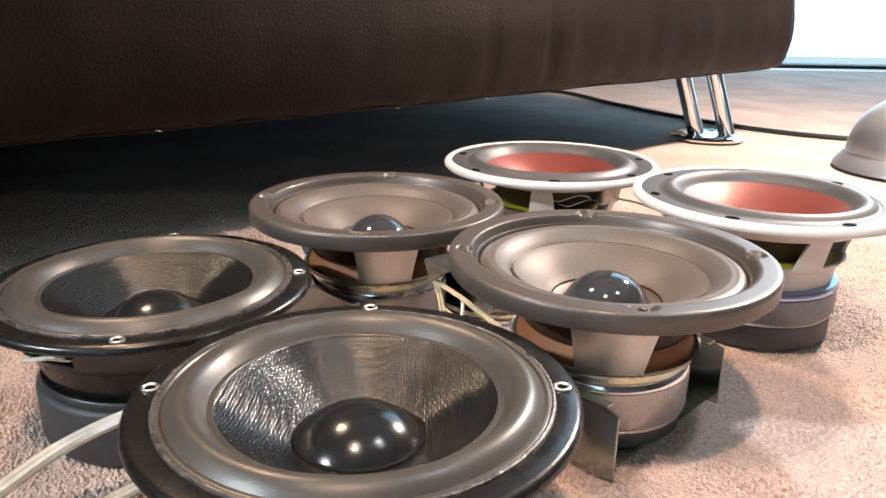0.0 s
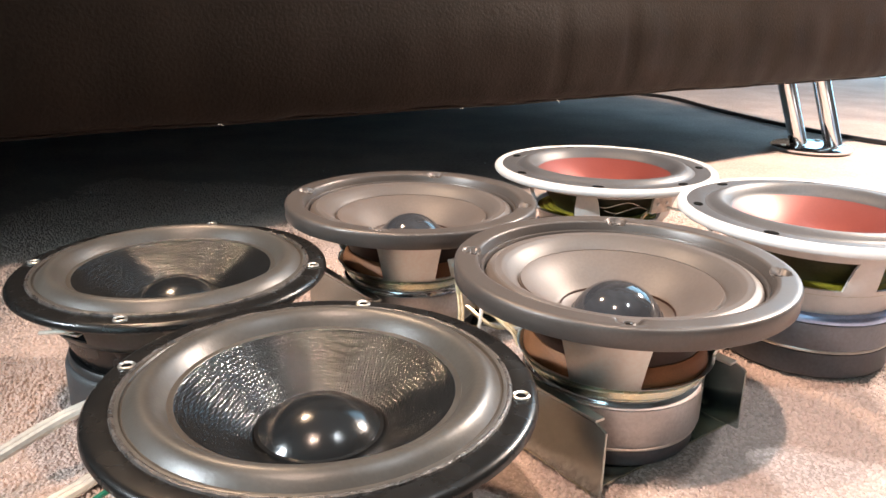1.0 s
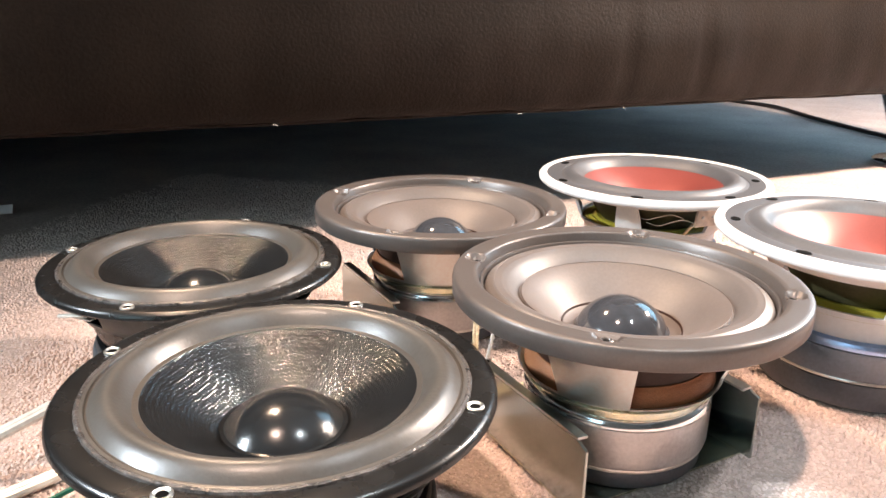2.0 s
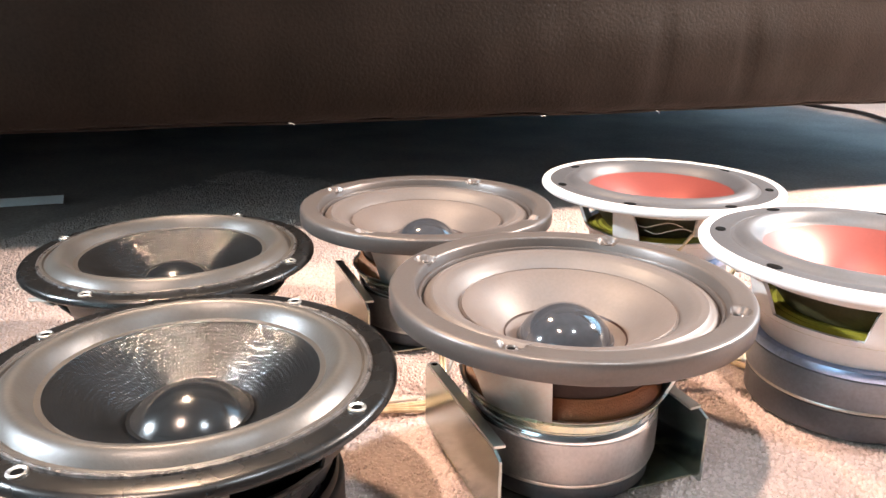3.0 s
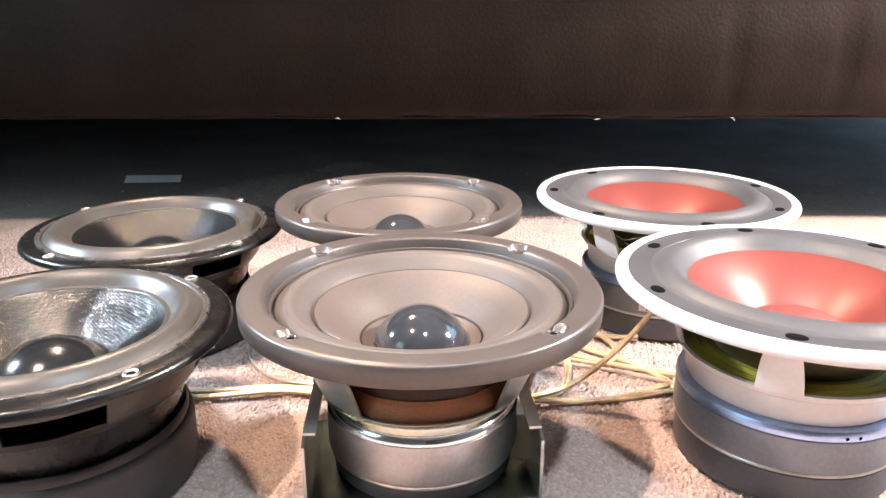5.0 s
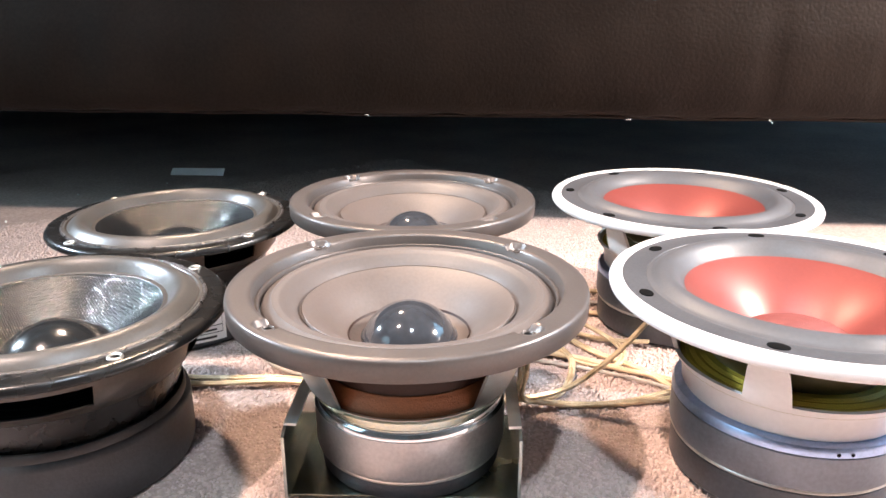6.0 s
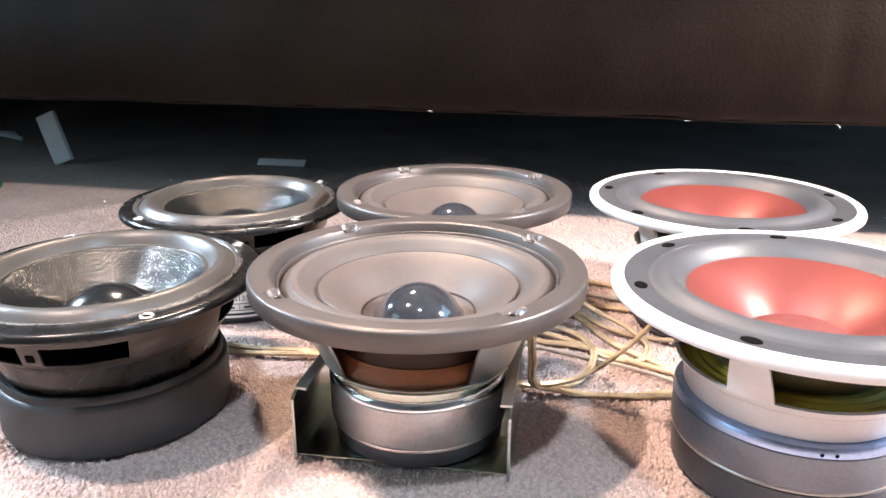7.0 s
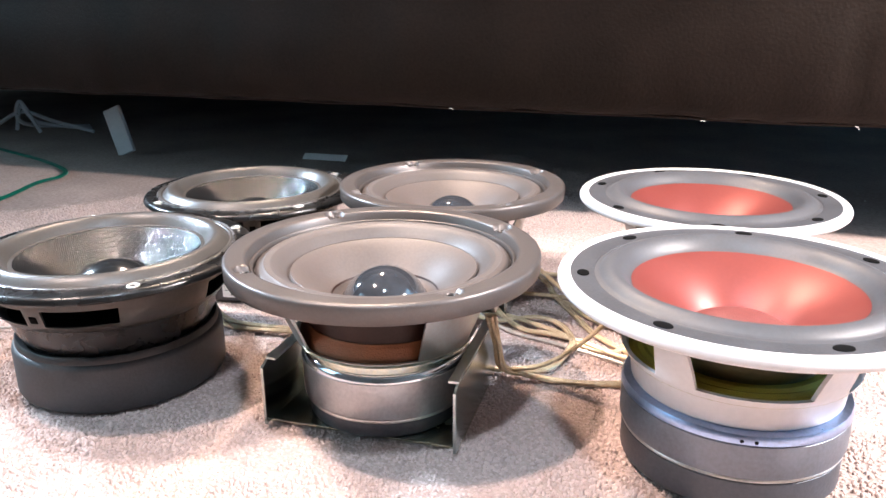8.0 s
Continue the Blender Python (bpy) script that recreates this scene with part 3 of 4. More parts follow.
    tab = part("terminal", box(-0.003, -0.0045, -0.0005, 0.010, 0.0045, 0.0005, 0.0003), "steel", g, "small metal solder tab")
    tab.location = (0.0600 * math.cos(radians(tab_at)), 0.0600 * math.sin(radians(tab_at)), 0.0590)
    tab.rotation_euler = (0, 0, radians(tab_at))
    return g


def brown_driver(at, top, turn, spokes, bolt, terminal):
    """Bronze-grey thick-rimmed driver with a zinc steel basket. top: height of the rim."""
    g = thing("loudspeaker_driver", at, "bronze-grey thick-rimmed loudspeaker driver with a black domed cap", "speaker driver", "drivers on the carpet", turn)
    z = top
    angles = [radians(bolt + 90 * i) for i in range(4)]

    def notch(r, a, zz):
        if zz < z - 0.0045 or r < 0.0606:
            return zz
        x, y = r * math.cos(a), r * math.sin(a)
        for b in angles:
            u = x * math.cos(b) + y * math.sin(b) - 0.0655
            v = -x * math.sin(b) + y * math.cos(b)
            q = math.hypot(min(0, u), v) if u < 0 else math.hypot(u, v)
            if q < 0.0052:
                return min(zz, z - 0.0024 * min(1, (0.0052 - q) / 0.0009))
        return zz
    pr = [(0.0604, z - 0.0088), (0.0604, z - 0.0054), (0.0608, z - 0.0046), (0.0614, z - 0.0044), (0.0617, z - 0.0050), (0.0621, z - 0.0050), (0.0624, z - 0.0042), (0.0630, z - 0.0012), (0.0634, z - 0.0006)]
    pr += [(0.0636 + 0.0006 * i, z - 0.0004 * max(0, 1 - i / 2)) for i in range(13)]
    pr += [(0.0724, z - 0.0001), (0.0731, z - 0.0005), (0.0735, z - 0.0012), (0.0737, z - 0.0024), (0.0735, z - 0.0080), (0.0728, z - 0.0088), (0.0660, z - 0.0090)]
    part("rim", lathe(pr, 336, True, notch), "brown_rim", g, "thick satin bronze-grey rim")
    part("surround", lathe([(0.0602, z - 0.0084), (0.0597, z - 0.0080), (0.0594, z - 0.0064)] + [(0.0592 - 0.0012 * i, z - 0.0058 + 0.0022 * math.sin(math.pi * i / 10) - 0.0034 * (i / 12) ** 2 + 0.00025 * math.sin(i * 2.6)) for i in range(13)] + [(0.0442, z - 0.0095)], 144), "brown_surround", g)
    part("cone", lathe([(0.0447, z - 0.0095), (0.0441, z - 0.0100), (0.0437, z - 0.0096), (0.0410, z - 0.0106), (0.0350, z - 0.0146), (0.0300, z - 0.0190), (0.0260, z - 0.0226), (0.0230, z - 0.0246), (0.0198, z - 0.0252)], 120), "brown_cone", g)
    part("cap_seam", lathe([(0.0258, z - 0.0230), (0.0255, z - 0.0223), (0.0250, z - 0.0232)], 72), "cone_back", g)
    part("dust_cap", lathe([(0.0205, z - 0.0254), (0.0203, z - 0.0241), (0.0199, z - 0.0240)] + dome(0.0197, z - 0.0239, 0.0137, 16), 72), "gloss_cap", g, "glossy black domed cap")
    bp = [(0.0395, 0.0390), (0.0418, 0.0397), (0.0430, 0.0405), (0.0440, 0.0416), (0.0494, 0.0545), (0.0536, 0.0635), (0.0552, z - 0.0125), (0.0610, z - 0.0087), (0.0650, z - 0.0086)]
    part("basket", pierced(bp, spokes, [19] * 9, 360, [False, False, False, True, True, True, False, False]), "zinc", g, "zinc-plated steel basket with three spokes")
    part("spider", lathe([(0.0412, 0.0402), (0.0410, 0.0424), (0.0403, 0.0434), (0.0402, 0.0443), (0.0395, 0.0452), (0.0394, 0.0461), (0.0386, 0.0470), (0.0380, 0.0482), (0.0200, 0.0484)], 96), "spider_amber", g, "amber corrugated cloth spider")
    part("cone_back", lathe([(0.0590, z - 0.0092), (0.0470, z - 0.0118), (0.0430, z - 0.0126), (0.0405, z - 0.0150), (0.0390, 0.0585), (0.0380, 0.0530), (0.0374, 0.0482)], 80), "cone_back", g)
    part("top_plate", lathe([(0.0, 0.0392), (0.0410, 0.0392), (0.0420, 0.0386), (0.0420, 0.0378), (0.0398, 0.0370), (0.0396, 0.0345), (0.0, 0.0345)], 96), "zinc_yellow", g, "zinc plate with a yellow and teal sheen")
    part("shoulder_ring", lathe([(0.0, 0.0346), (0.0378, 0.0346), (0.0396, 0.0338), (0.0406, 0.0322), (0.0409, 0.0304), (0.0404, 0.0300), (0.0, 0.0300)], 96), "chrome", g, "polished rounded shoulder")
    part("magnet_cover", lathe([(0.0, 0.0301), (0.0400, 0.0301), (0.0406, 0.0295), (0.0407, 0.0280), (0.0406, 0.0130), (0.0400, 0.0116), (0.0, 0.0114)], 96), "magnet", g, "grey round magnet")
    part("spacer_ring", lathe([(0.0, 0.0115), (0.0398, 0.0115), (0.0400, 0.0108), (0.0396, 0.0099), (0.0, 0.0099)], 96), "steel", g)
    part("lower_magnet", lathe([(0.0, 0.0100), (0.0372, 0.0100), (0.0384, 0.0090), (0.0384, 0.0030), (0.0374, 0.0018), (0.0, 0.0018)], 96), "magnet_dark", g, "dark second magnet")
    screws(g, 0.0655, z - 0.0023, [bolt + 90 * i for i in range(4)], 0.0025, "brown_rim")
    bm = box(-0.001, -0.0068, -0.0052, 0.001, 0.0068, 0.0052, 0.0005)
    t = part("terminal", box(-0.011, -0.002, -0.0040, -0.0005, 0.002, -0.0032, bm=bm), "plastic", g, "small riveted terminal board")
    ta = radians(terminal)
    t.location = (0.0553 * math.cos(ta), 0.0553 * math.sin(ta), 0.0515)
    t.rotation_euler = (radians(14), radians(-8), ta - radians(38))
    for dy in (-0.004, 0.004):
        rv = part("rivet", lathe([(0.0013, 0), (0.0011, 0.0005), (0, 0.0008)], 10), "steel", t)
        rv.location, rv.rotation_euler = (0.001, dy, 0.0015), (0, radians(90), 0)
    return g


def white_driver(at, top, turn, spokes, bolt, terminal):
    """White-framed driver with a red cone. top: height of the white lip."""
    g = thing("loudspeaker_driver", at, "white-rimmed loudspeaker driver with a red cone", "speaker driver", "drivers on the carpet", turn)
    z = top
    part("rim", lathe([(0.0716, z - 0.0050), (0.0716, z - 0.0010), (0.0722, z - 0.0003), (0.0734, z), (0.0751, z - 0.0003), (0.0764, z - 0.0012), (0.0770, z - 0.0026), (0.0768, z - 0.0042), (0.0756, z - 0.0054), (0.0720, z - 0.0060)], 144, True), "white_rim", g, "rounded white enamel rim")
    part("mounting_plate", lathe([(0.0720, z - 0.0018), (0.0714, z - 0.0010), (0.0640, z - 0.0010), (0.0618, z - 0.0013), (0.0612, z - 0.0022)], 120), "grey_plate", g, "gunmetal mounting ring")
    part("surround", lathe([(0.0616, z - 0.0016), (0.0606, z - 0.0012)] + arc(0.0600, z - 0.0012, 0.0470, z - 0.0040, 0.0042, 14) + [(0.0452, z - 0.0052)], 120), "grey_roll", g)
    part("cone", lathe([(0.0460, z - 0.0045), (0.0448, z - 0.0051), (0.0400, z - 0.0078), (0.0350, z - 0.0109), (0.0300, z - 0.0145), (0.0260, z - 0.0178), (0.0225, z - 0.0211), (0.0203, z - 0.0234)], 120), "red_cone", g, "satin red metal cone")
    part("dust_cap", lathe([(0.0212, z - 0.0229), (0.0209, z - 0.0222)] + dome(0.0205, z - 0.0224, 0.0060, 12), 72), "red_cap", g, "dark red mesh cap")
    for i in range(7):
        a = radians(bolt + 360 / 7 * i)
        h = part("screw_hole", lathe([(0.0031, -0.0003), (0.0030, 0.0002), (0.0026, 0.0003), (0, 0.0003)], 18), "hole", g)
        h.location, h.rotation_euler, h.scale = (0.0664 * math.cos(a), 0.0664 * math.sin(a), z - 0.0009), (0, 0, a), (0.85, 1.25, 1)
    bp = [(0.0425, 0.0362), (0.0432, 0.0372), (0.0440, 0.0450), (0.0470, 0.0490), (0.0482, 0.0512), (0.0505, 0.0580), (0.0530, 0.0650), (0.0548, 0.0685), (0.0640, z - 0.0056), (0.0710, z - 0.0052)]
    # the openings narrow downwards
    part("basket", pierced(bp, spokes, [9, 9, 9, 10, 10.5, 9.4, 8.0, 7.0, 9, 9], 360, [False] * 4 + [True] * 3 + [False] * 2, 0.002, 9), "white_cast", g, "white cast basket with five spokes")
    part("spider", lathe([(0.0462, 0.0478), (0.0458, 0.0488)] + [(0.0450 - 0.0018 * i, 0.0490 + 0.0002 * i + 0.0007 * (i % 2)) for i in range(7)] + [(0.0205, 0.0504)], 96), "spider_yellow", g, "bright yellow cloth spider")
    # coloured dark olive, as the yellow spider looks in shade
    part("cone_back", lathe([(0.0630, z - 0.0058), (0.0520, z - 0.0088), (0.0460, z - 0.0085), (0.0420, 0.0660), (0.0385, 0.0580), (0.0330, 0.0506)], 80), "shaded_yellow_back", g)
    part("top_plate", lathe([(0.0, 0.0364), (0.0440, 0.0364), (0.0462, 0.0358), (0.0470, 0.0340), (0.0470, 0.0322), (0.0, 0.0322)], 120), "blue_plate", g, "bluish plated steel plate")
    for da in (-3.2, 3.2):
        d = part("punch_mark", lathe([(0.0008, 0.0002), (0, 0.0003)], 10), "hole", g)
        a = radians(-42 + da)
        d.location, d.rotation_euler = (0.0469 * math.cos(a), 0.0469 * math.sin(a), 0.0336), (0, radians(90), a)
    part("magnet", lathe([(0.0, 0.0324), (0.0452, 0.0324), (0.0466, 0.0312), (0.0468, 0.0295), (0.0468, 0.0185), (0.0462, 0.0170), (0.0, 0.0168)], 120), "magnet_blue", g, "blue-grey round magnet")
    part("spacer_ring", lathe([(0.0, 0.0170), (0.0460, 0.0170), (0.0463, 0.0163), (0.0458, 0.0153), (0.0, 0.0153)], 96), "steel", g)
    part("lower_magnet", lathe([(0.0, 0.0154), (0.0444, 0.0154), (0.0455, 0.0143), (0.0455, 0.0020), (0.0440, 0.0004), (0.0, 0.0004)], 96), "magnet_dark", g, "dark second magnet")
    for da, dz in ((0, 0), (-9, 0.0035)):
        lead = [(terminal - 4 + da - 9 * i, 0.0490 - 0.0009 * i, 0.0590 + dz + 0.0022 * math.sin(i * 1.5)) for i in range(5)]
        part("tinsel_lead", tube([(r * math.cos(radians(a)), r * math.sin(radians(a)), q) for a, r, q in lead], 0.0003, seg=6, k=6), "wire_clear", g, "thin silver tinsel lead")
    t = part("terminal", box(-0.001, -0.0085, -0.0055, 0.001, 0.0085, 0.0055, 0.0005), "plastic", g, "small clear terminal board")
    ta = radians(terminal)
    t.location, t.rotation_euler = (0.0560 * math.cos(ta), 0.0560 * math.sin(ta), 0.0640), (0, radians(10), ta)
    for dy in (-0.004, 0.004):
        rv = part("rivet", lathe([(0.0013, 0), (0.0011, 0.0005), (0, 0.0008)], 10), "steel", t)
        rv.location, rv.rotation_euler = (0.001, dy, 0.001), (0, radians(90), 0)
    return g


DRIVER_A = black_driver((-0.121, 0.330, 0), 0.0658, 0, 10, -137, -98)
DRIVER_B = black_driver((-0.0145, 0.2245, 0), 0.0692, 0, 2, -42, 200)
DRIVER_C = brown_driver((-0.026, 0.437, 0), 0.0776, 0, [-80, 40, 160], -3, -49)
DRIVER_D = brown_driver((0.089, 0.334, 0), 0.0813, 0, [-98, 13, 139], -1, 72)
DRIVER_E = white_driver((0.090, 0.549, 0), 0.0800, 0, [-103 + 72 * i for i in range(5)], -44, -50)
DRIVER_F = white_driver((0.204, 0.445, 0), 0.0829, 0, [-78 + 72 * i for i in range(5)], -23, 170)


# ---------------------------------------------------------------- zinc cradles under the brown drivers
def cradle(at):
    """Folded zinc channel: base plate under the magnet, two upright cheeks with turned-in lips. Local x across, y to the back."""
    g = thing("steel_cradle", at, "folded zinc-plated steel cradle under the driver's magnet", "bracket", "driver cradles", 45)
    w, L = 0.0465, 0.062
    part("base_plate", box(-w, -0.0300, 0.0002, w, 0.0340, 0.0014, 0.0004), "zinc_yellow", g)
    for s in (-1, 1):
        bm = bmesh.new()
        side = [(-0.0355, 0.0016), (0.0470, 0.0016), (0.0470, 0.0300), (0.0450, 0.0322), (-0.0300, 0.0330), (-0.0355, 0.0310)]
        va = [bm.verts.new((s * w, y, z)) for y, z in side]
        vb = [bm.verts.new((s * (w - 0.0012), y, z)) for y, z in side]
        bm.faces.new(va), bm.faces.new(vb[::-1])
        for i in range(6):
            j = (i + 1) % 6
            bm.faces.new((va[i], vb[i], vb[j], va[j]))
        part("cheek", bm, "cradle", g, smooth=False)
        bm = bmesh.new()
        y0, z0, y1, z1 = -0.0300, 0.0331, 0.0447, 0.0323
        q = [(s * (w - 0.0001), y0, z0), (s * (w - 0.0001), y1, z1), (s * (w - 0.0050), y1, z1 - 0.0003), (s * (w - 0.0050), y0, z0 - 0.0003)]
        lo, hi = [bm.verts.new(c) for c in q], [bm.verts.new((c[0], c[1], c[2] + 0.0011)) for c in q]
        bm.faces.new(hi), bm.faces.new(lo[::-1])
        for i in range(4):
            j = (i + 1) % 4
            bm.faces.new((lo[i], lo[j], hi[j], hi[i]))
        part("lip", bm, "zinc", g, smooth=False)
        h = part("rivet_hole", lathe([(0.0016, 0.0), (0, 0.0002)], 12), "hole", g)
        h.location = (s * (w - 0.0025), y1 - 0.003, z1 + 0.0013)
    return g


cradle((0.0915, 0.3305, 0))
cradle((-0.0235, 0.4335, 0))


# ---------------------------------------------------------------- cables on the carpet
def cable(points, radius, twin, mat, label, name="speaker_wire", group="loose speaker wires"):
    bm = tube([(x, y, z) for x, y, z in points], radius, twin)
    return tagged(part(name, bm, mat), label, "wire", group)


W = 0.0012
GOLD = "gold clear-jacketed twin speaker wire lying on the carpet"
# bundle from the black drivers past the front brown driver
cable([(-0.075, 0.285, W), (-0.043, 0.2925, W), (-0.010, 0.326, W), (0.014, 0.344, W), (0.040, 0.372, W), (0.062, 0.392, 0.003)], 0.0010, 0.0019, "wire_gold", GOLD)
cable([(-0.070, 0.279, W), (-0.036, 0.2895, W), (-0.002, 0.326, W + 0.001), (0.022, 0.343, W), (0.048, 0.369, W), (0.070, 0.388, 0.004)], 0.0010, 0.0019, "wire_gold", GOLD)
cable([(-0.070, 0.372, 0.002), (-0.058, 0.345, W), (-0.030, 0.333, W), (-0.008, 0.335, W), (0.012, 0.349, W)], 0.0010, 0, "wire_clear", "thin clear wire strand on the carpet")
# loops behind the front brown driver
cable([(0.122, 0.372, 0.050), (0.112, 0.383, 0.030), (0.101, 0.394, 0.008), (0.104, 0.407, W + 0.001), (0.116, 0.418, W), (0.132, 0.440, W), (0.142, 0.466, W), (0.155, 0.480, W), (0.172, 0.476, W)], 0.0010, 0.0019, "wire_gold", GOLD)
cable([(0.118, 0.377, 0.048), (0.106, 0.388, 0.026), (0.098, 0.399, 0.006), (0.110, 0.414, W), (0.127, 0.431, W), (0.148, 0.462, W), (0.162, 0.472, W), (0.176, 0.470, W)], 0.0010, 0.0019, "wire_gold", GOLD)
cable([(0.148, 0.442, 0.064), (0.142, 0.440, 0.052), (0.128, 0.428, 0.028), (0.112, 0.414, 0.010), (0.094, 0.398, 0.003), (0.082, 0.388, 0.002)], 0.0010, 0.0018, "wire_gold", "gold clear-jacketed wire rising to a white driver")
cable([(0.044, 0.452, 0.040), (0.060, 0.470, 0.020), (0.080, 0.488, 0.006), (0.098, 0.484, 0.003), (0.105, 0.468, W), (0.092, 0.458, W), (0.072, 0.456, 0.002), (0.050, 0.448, 0.003), (0.030, 0.440, 0.003)], 0.0010, 0.0019, "wire_gold", "pale gold twin wire in an open loop")
cable([(0.020, 0.425, 0.006), (0.050, 0.432, W), (0.085, 0.448, W), (0.120, 0.462, W), (0.150, 0.468, W), (0.168, 0.466, W)], 0.0011, 0, "wire_clear", "thin clear wire strand on the carpet")
cable([(0.006, 0.470, 0.003), (0.030, 0.500, W), (0.055, 0.520, W), (0.082, 0.528, 0.003), (0.100, 0.512, 0.030), (0.118, 0.508, 0.058)], 0.0010, 0.0019, "wire_gold", "pale gold twin wire rising to a white driver")
cable([(0.009, 0.3896, 0.0440), (0.0108, 0.3850, 0.0395), (0.0126, 0.3798, 0.0320), (0.0140, 0.3740, 0.0140), (0.0200, 0.3650, 0.003)], 0.0009, 0.0016, "wire_gold", "gold twin wire hanging from a terminal board")
cable([(0.0085, 0.3902, 0.0445), (0.0150, 0.3865, 0.0415), (0.0230, 0.3800, 0.0385), (0.0330, 0.3690, 0.0345), (0.0420, 0.3600, 0.0310), (0.0455, 0.3565, 0.0260)], 0.0009, 0.0016, "wire_gold", "gold twin wire reaching from a terminal board to the cradle")
cable([(0.0225, 0.3835, 0.0385), (0.0235, 0.3800, 0.0350), (0.0230, 0.3740, 0.0260), (0.0215, 0.3690, 0.0140), (0.0190, 0.3640, 0.003)], 0.0010, 0, "wire_clear", "pale bare wire end under a terminal board")
cable([(0.128, 0.510, 0.062), (0.150, 0.505, 0.058), (0.168, 0.498, 0.050), (0.180, 0.490, 0.030)], 0.0009, 0, "wire_clear", "thin pale lead between the white drivers")
cable([(-0.018, 0.474, 0.028), (-0.006, 0.490, 0.012), (0.006, 0.495, 0.004), (0.019, 0.491, W), (0.054, 0.481, W), (0.079, 0.474, W), (0.096, 0.473, W), (0.118, 0.474, W), (0.138, 0.468, W), (0.160, 0.458, W)], 0.0011, 0.0020, "wire_gold", GOLD)
cable([(0.012, 0.442, 0.010), (0.031, 0.439, 0.004), (0.054, 0.441, W), (0.069, 0.450, W + 0.001), (0.088, 0.459, W + 0.001), (0.109, 0.466, W), (0.130, 0.474, W), (0.150, 0.477, W), (0.170, 0.470, W)], 0.0011, 0.0019, "wire_gold", GOLD)
cable([(0.008, 0.420, 0.020), (0.026, 0.422, 0.006), (0.038, 0.432, 0.003), (0.042, 0.445, 0.003), (0.047, 0.457, W + 0.002), (0.060, 0.462, W + 0.002), (0.075, 0.459, W + 0.002), (0.089, 0.450, W + 0.002), (0.100, 0.432, W), (0.103, 0.418, W), (0.096, 0.406, W)], 0.0010, 0.0019, "wire_gold", "pale gold twin wire in an open loop")
cable([(-0.030, 0.508, W), (-0.015, 0.515, W), (-0.010, 0.527, W), (-0.001, 0.534, W), (0.015, 0.541, W), (0.040, 0.556, W)], 0.0011, 0.0020, "wire_gold", GOLD)
cable([(-0.016, 0.502, 0.003), (-0.006, 0.507, W), (0.003, 0.510, W), (0.014, 0.515, W), (0.029, 0.523, W), (0.050, 0.538, W)], 0.0011, 0.0019, "wire_clear", "thin clear wire strand on the carpet")
cable([(0.028, 0.489, W), (0.042, 0.488, W + 0.001), (0.057, 0.487, W), (0.068, 0.487, W), (0.079, 0.490, W), (0.090, 0.497, W), (0.104, 0.502, 0.004)], 0.0010, 0.0018, "wire_gold", GOLD)
# thick clear cable and teal wires beside the front black driver
cable([(-0.30, 0.060, 0.003), (-0.220, 0.150, 0.003), (-0.176, 0.199, 0.006), (-0.150, 0.228, 0.018), (-0.128, 0.250, 0.029), (-0.100, 0.258, 0.040), (-0.070, 0.250, 0.050)], 0.0021, 0.0036, "wire_clear", "thick clear silver twin cable rising to a black driver")
cable([(-0.30, -0.03, 0.003), (-0.20, 0.095, 0.003), (-0.150, 0.180, 0.003), (-0.1235, 0.2328, 0.003), (-0.1165, 0.2480, 0.004), (-0.098, 0.262, 0.008), (-0.075, 0.262, 0.016)], 0.0020, 0.0034, "wire_clear", "thick clear silver twin cable lying between the black drivers")
cable([(-0.28, -0.05, 0.002), (-0.20, 0.070, 0.002), (-0.150, 0.160, 0.002), (-0.119, 0.2075, 0.003), (-0.1125, 0.2230, 0.003), (-0.107, 0.242, 0.003), (-0.092, 0.256, 0.003)], 0.0012, 0, "wire_green", "thin teal wire on the carpet")
cable([(-0.190, 0.160, 0.002), (-0.157, 0.167, 0.002), (-0.143, 0.170, 0.002), (-0.134, 0.175, 0.002), (-0.128, 0.185, 0.002), (-0.124, 0.205, 0.002)], 0.0013, 0, "wire_green", "thin teal wire on the carpet")
cable([(-0.112, 0.140, 0.002), (-0.103, 0.165, 0.002), (-0.099, 0.177, 0.002), (-0.098, 0.189, 0.002), (-0.094, 0.215, 0.002)], 0.0010, 0, "wire_clear", "thin clear wire strand on the carpet")
cable([(-0.36, 0.080, 0.002), (-0.465, 0.165, 0.002), (-0.525, 0.200, 0.002), (-0.547, 0.225, 0.002), (-0.580, 0.232, 0.002), (-0.640, 0.218, 0.002), (-0.700, 0.196, 0.002), (-0.800, 0.155, 0.002)], 0.0014, 0.0027, "wire_green", "green twin wire looped on the carpet")
cable([(-0.1290, 0.2625, 0.0600), (-0.1330, 0.2608, 0.0602), (-0.1390, 0.2615, 0.0590), (-0.1454, 0.2635, 0.0572)], 0.0010, 0, "wire_clear", "short bare wire end on a solder tab")
# black mains lead behind the sofa's leg
cable([(0.10, 1.80, 0.003), (0.20, 1.70, 0.003), (0.275, 1.629, 0.003), (0.335, 1.47, 0.003), (0.412, 1.310, 0.003), (0.500, 1.190, 0.003), (0.598, 1.119, 0.003), (0.72, 1.08, 0.003), (0.86, 1.09, 0.003)], 0.0036, 0, "cable_black", "black mains lead curving over the carpet", "mains_lead", "mains leads")


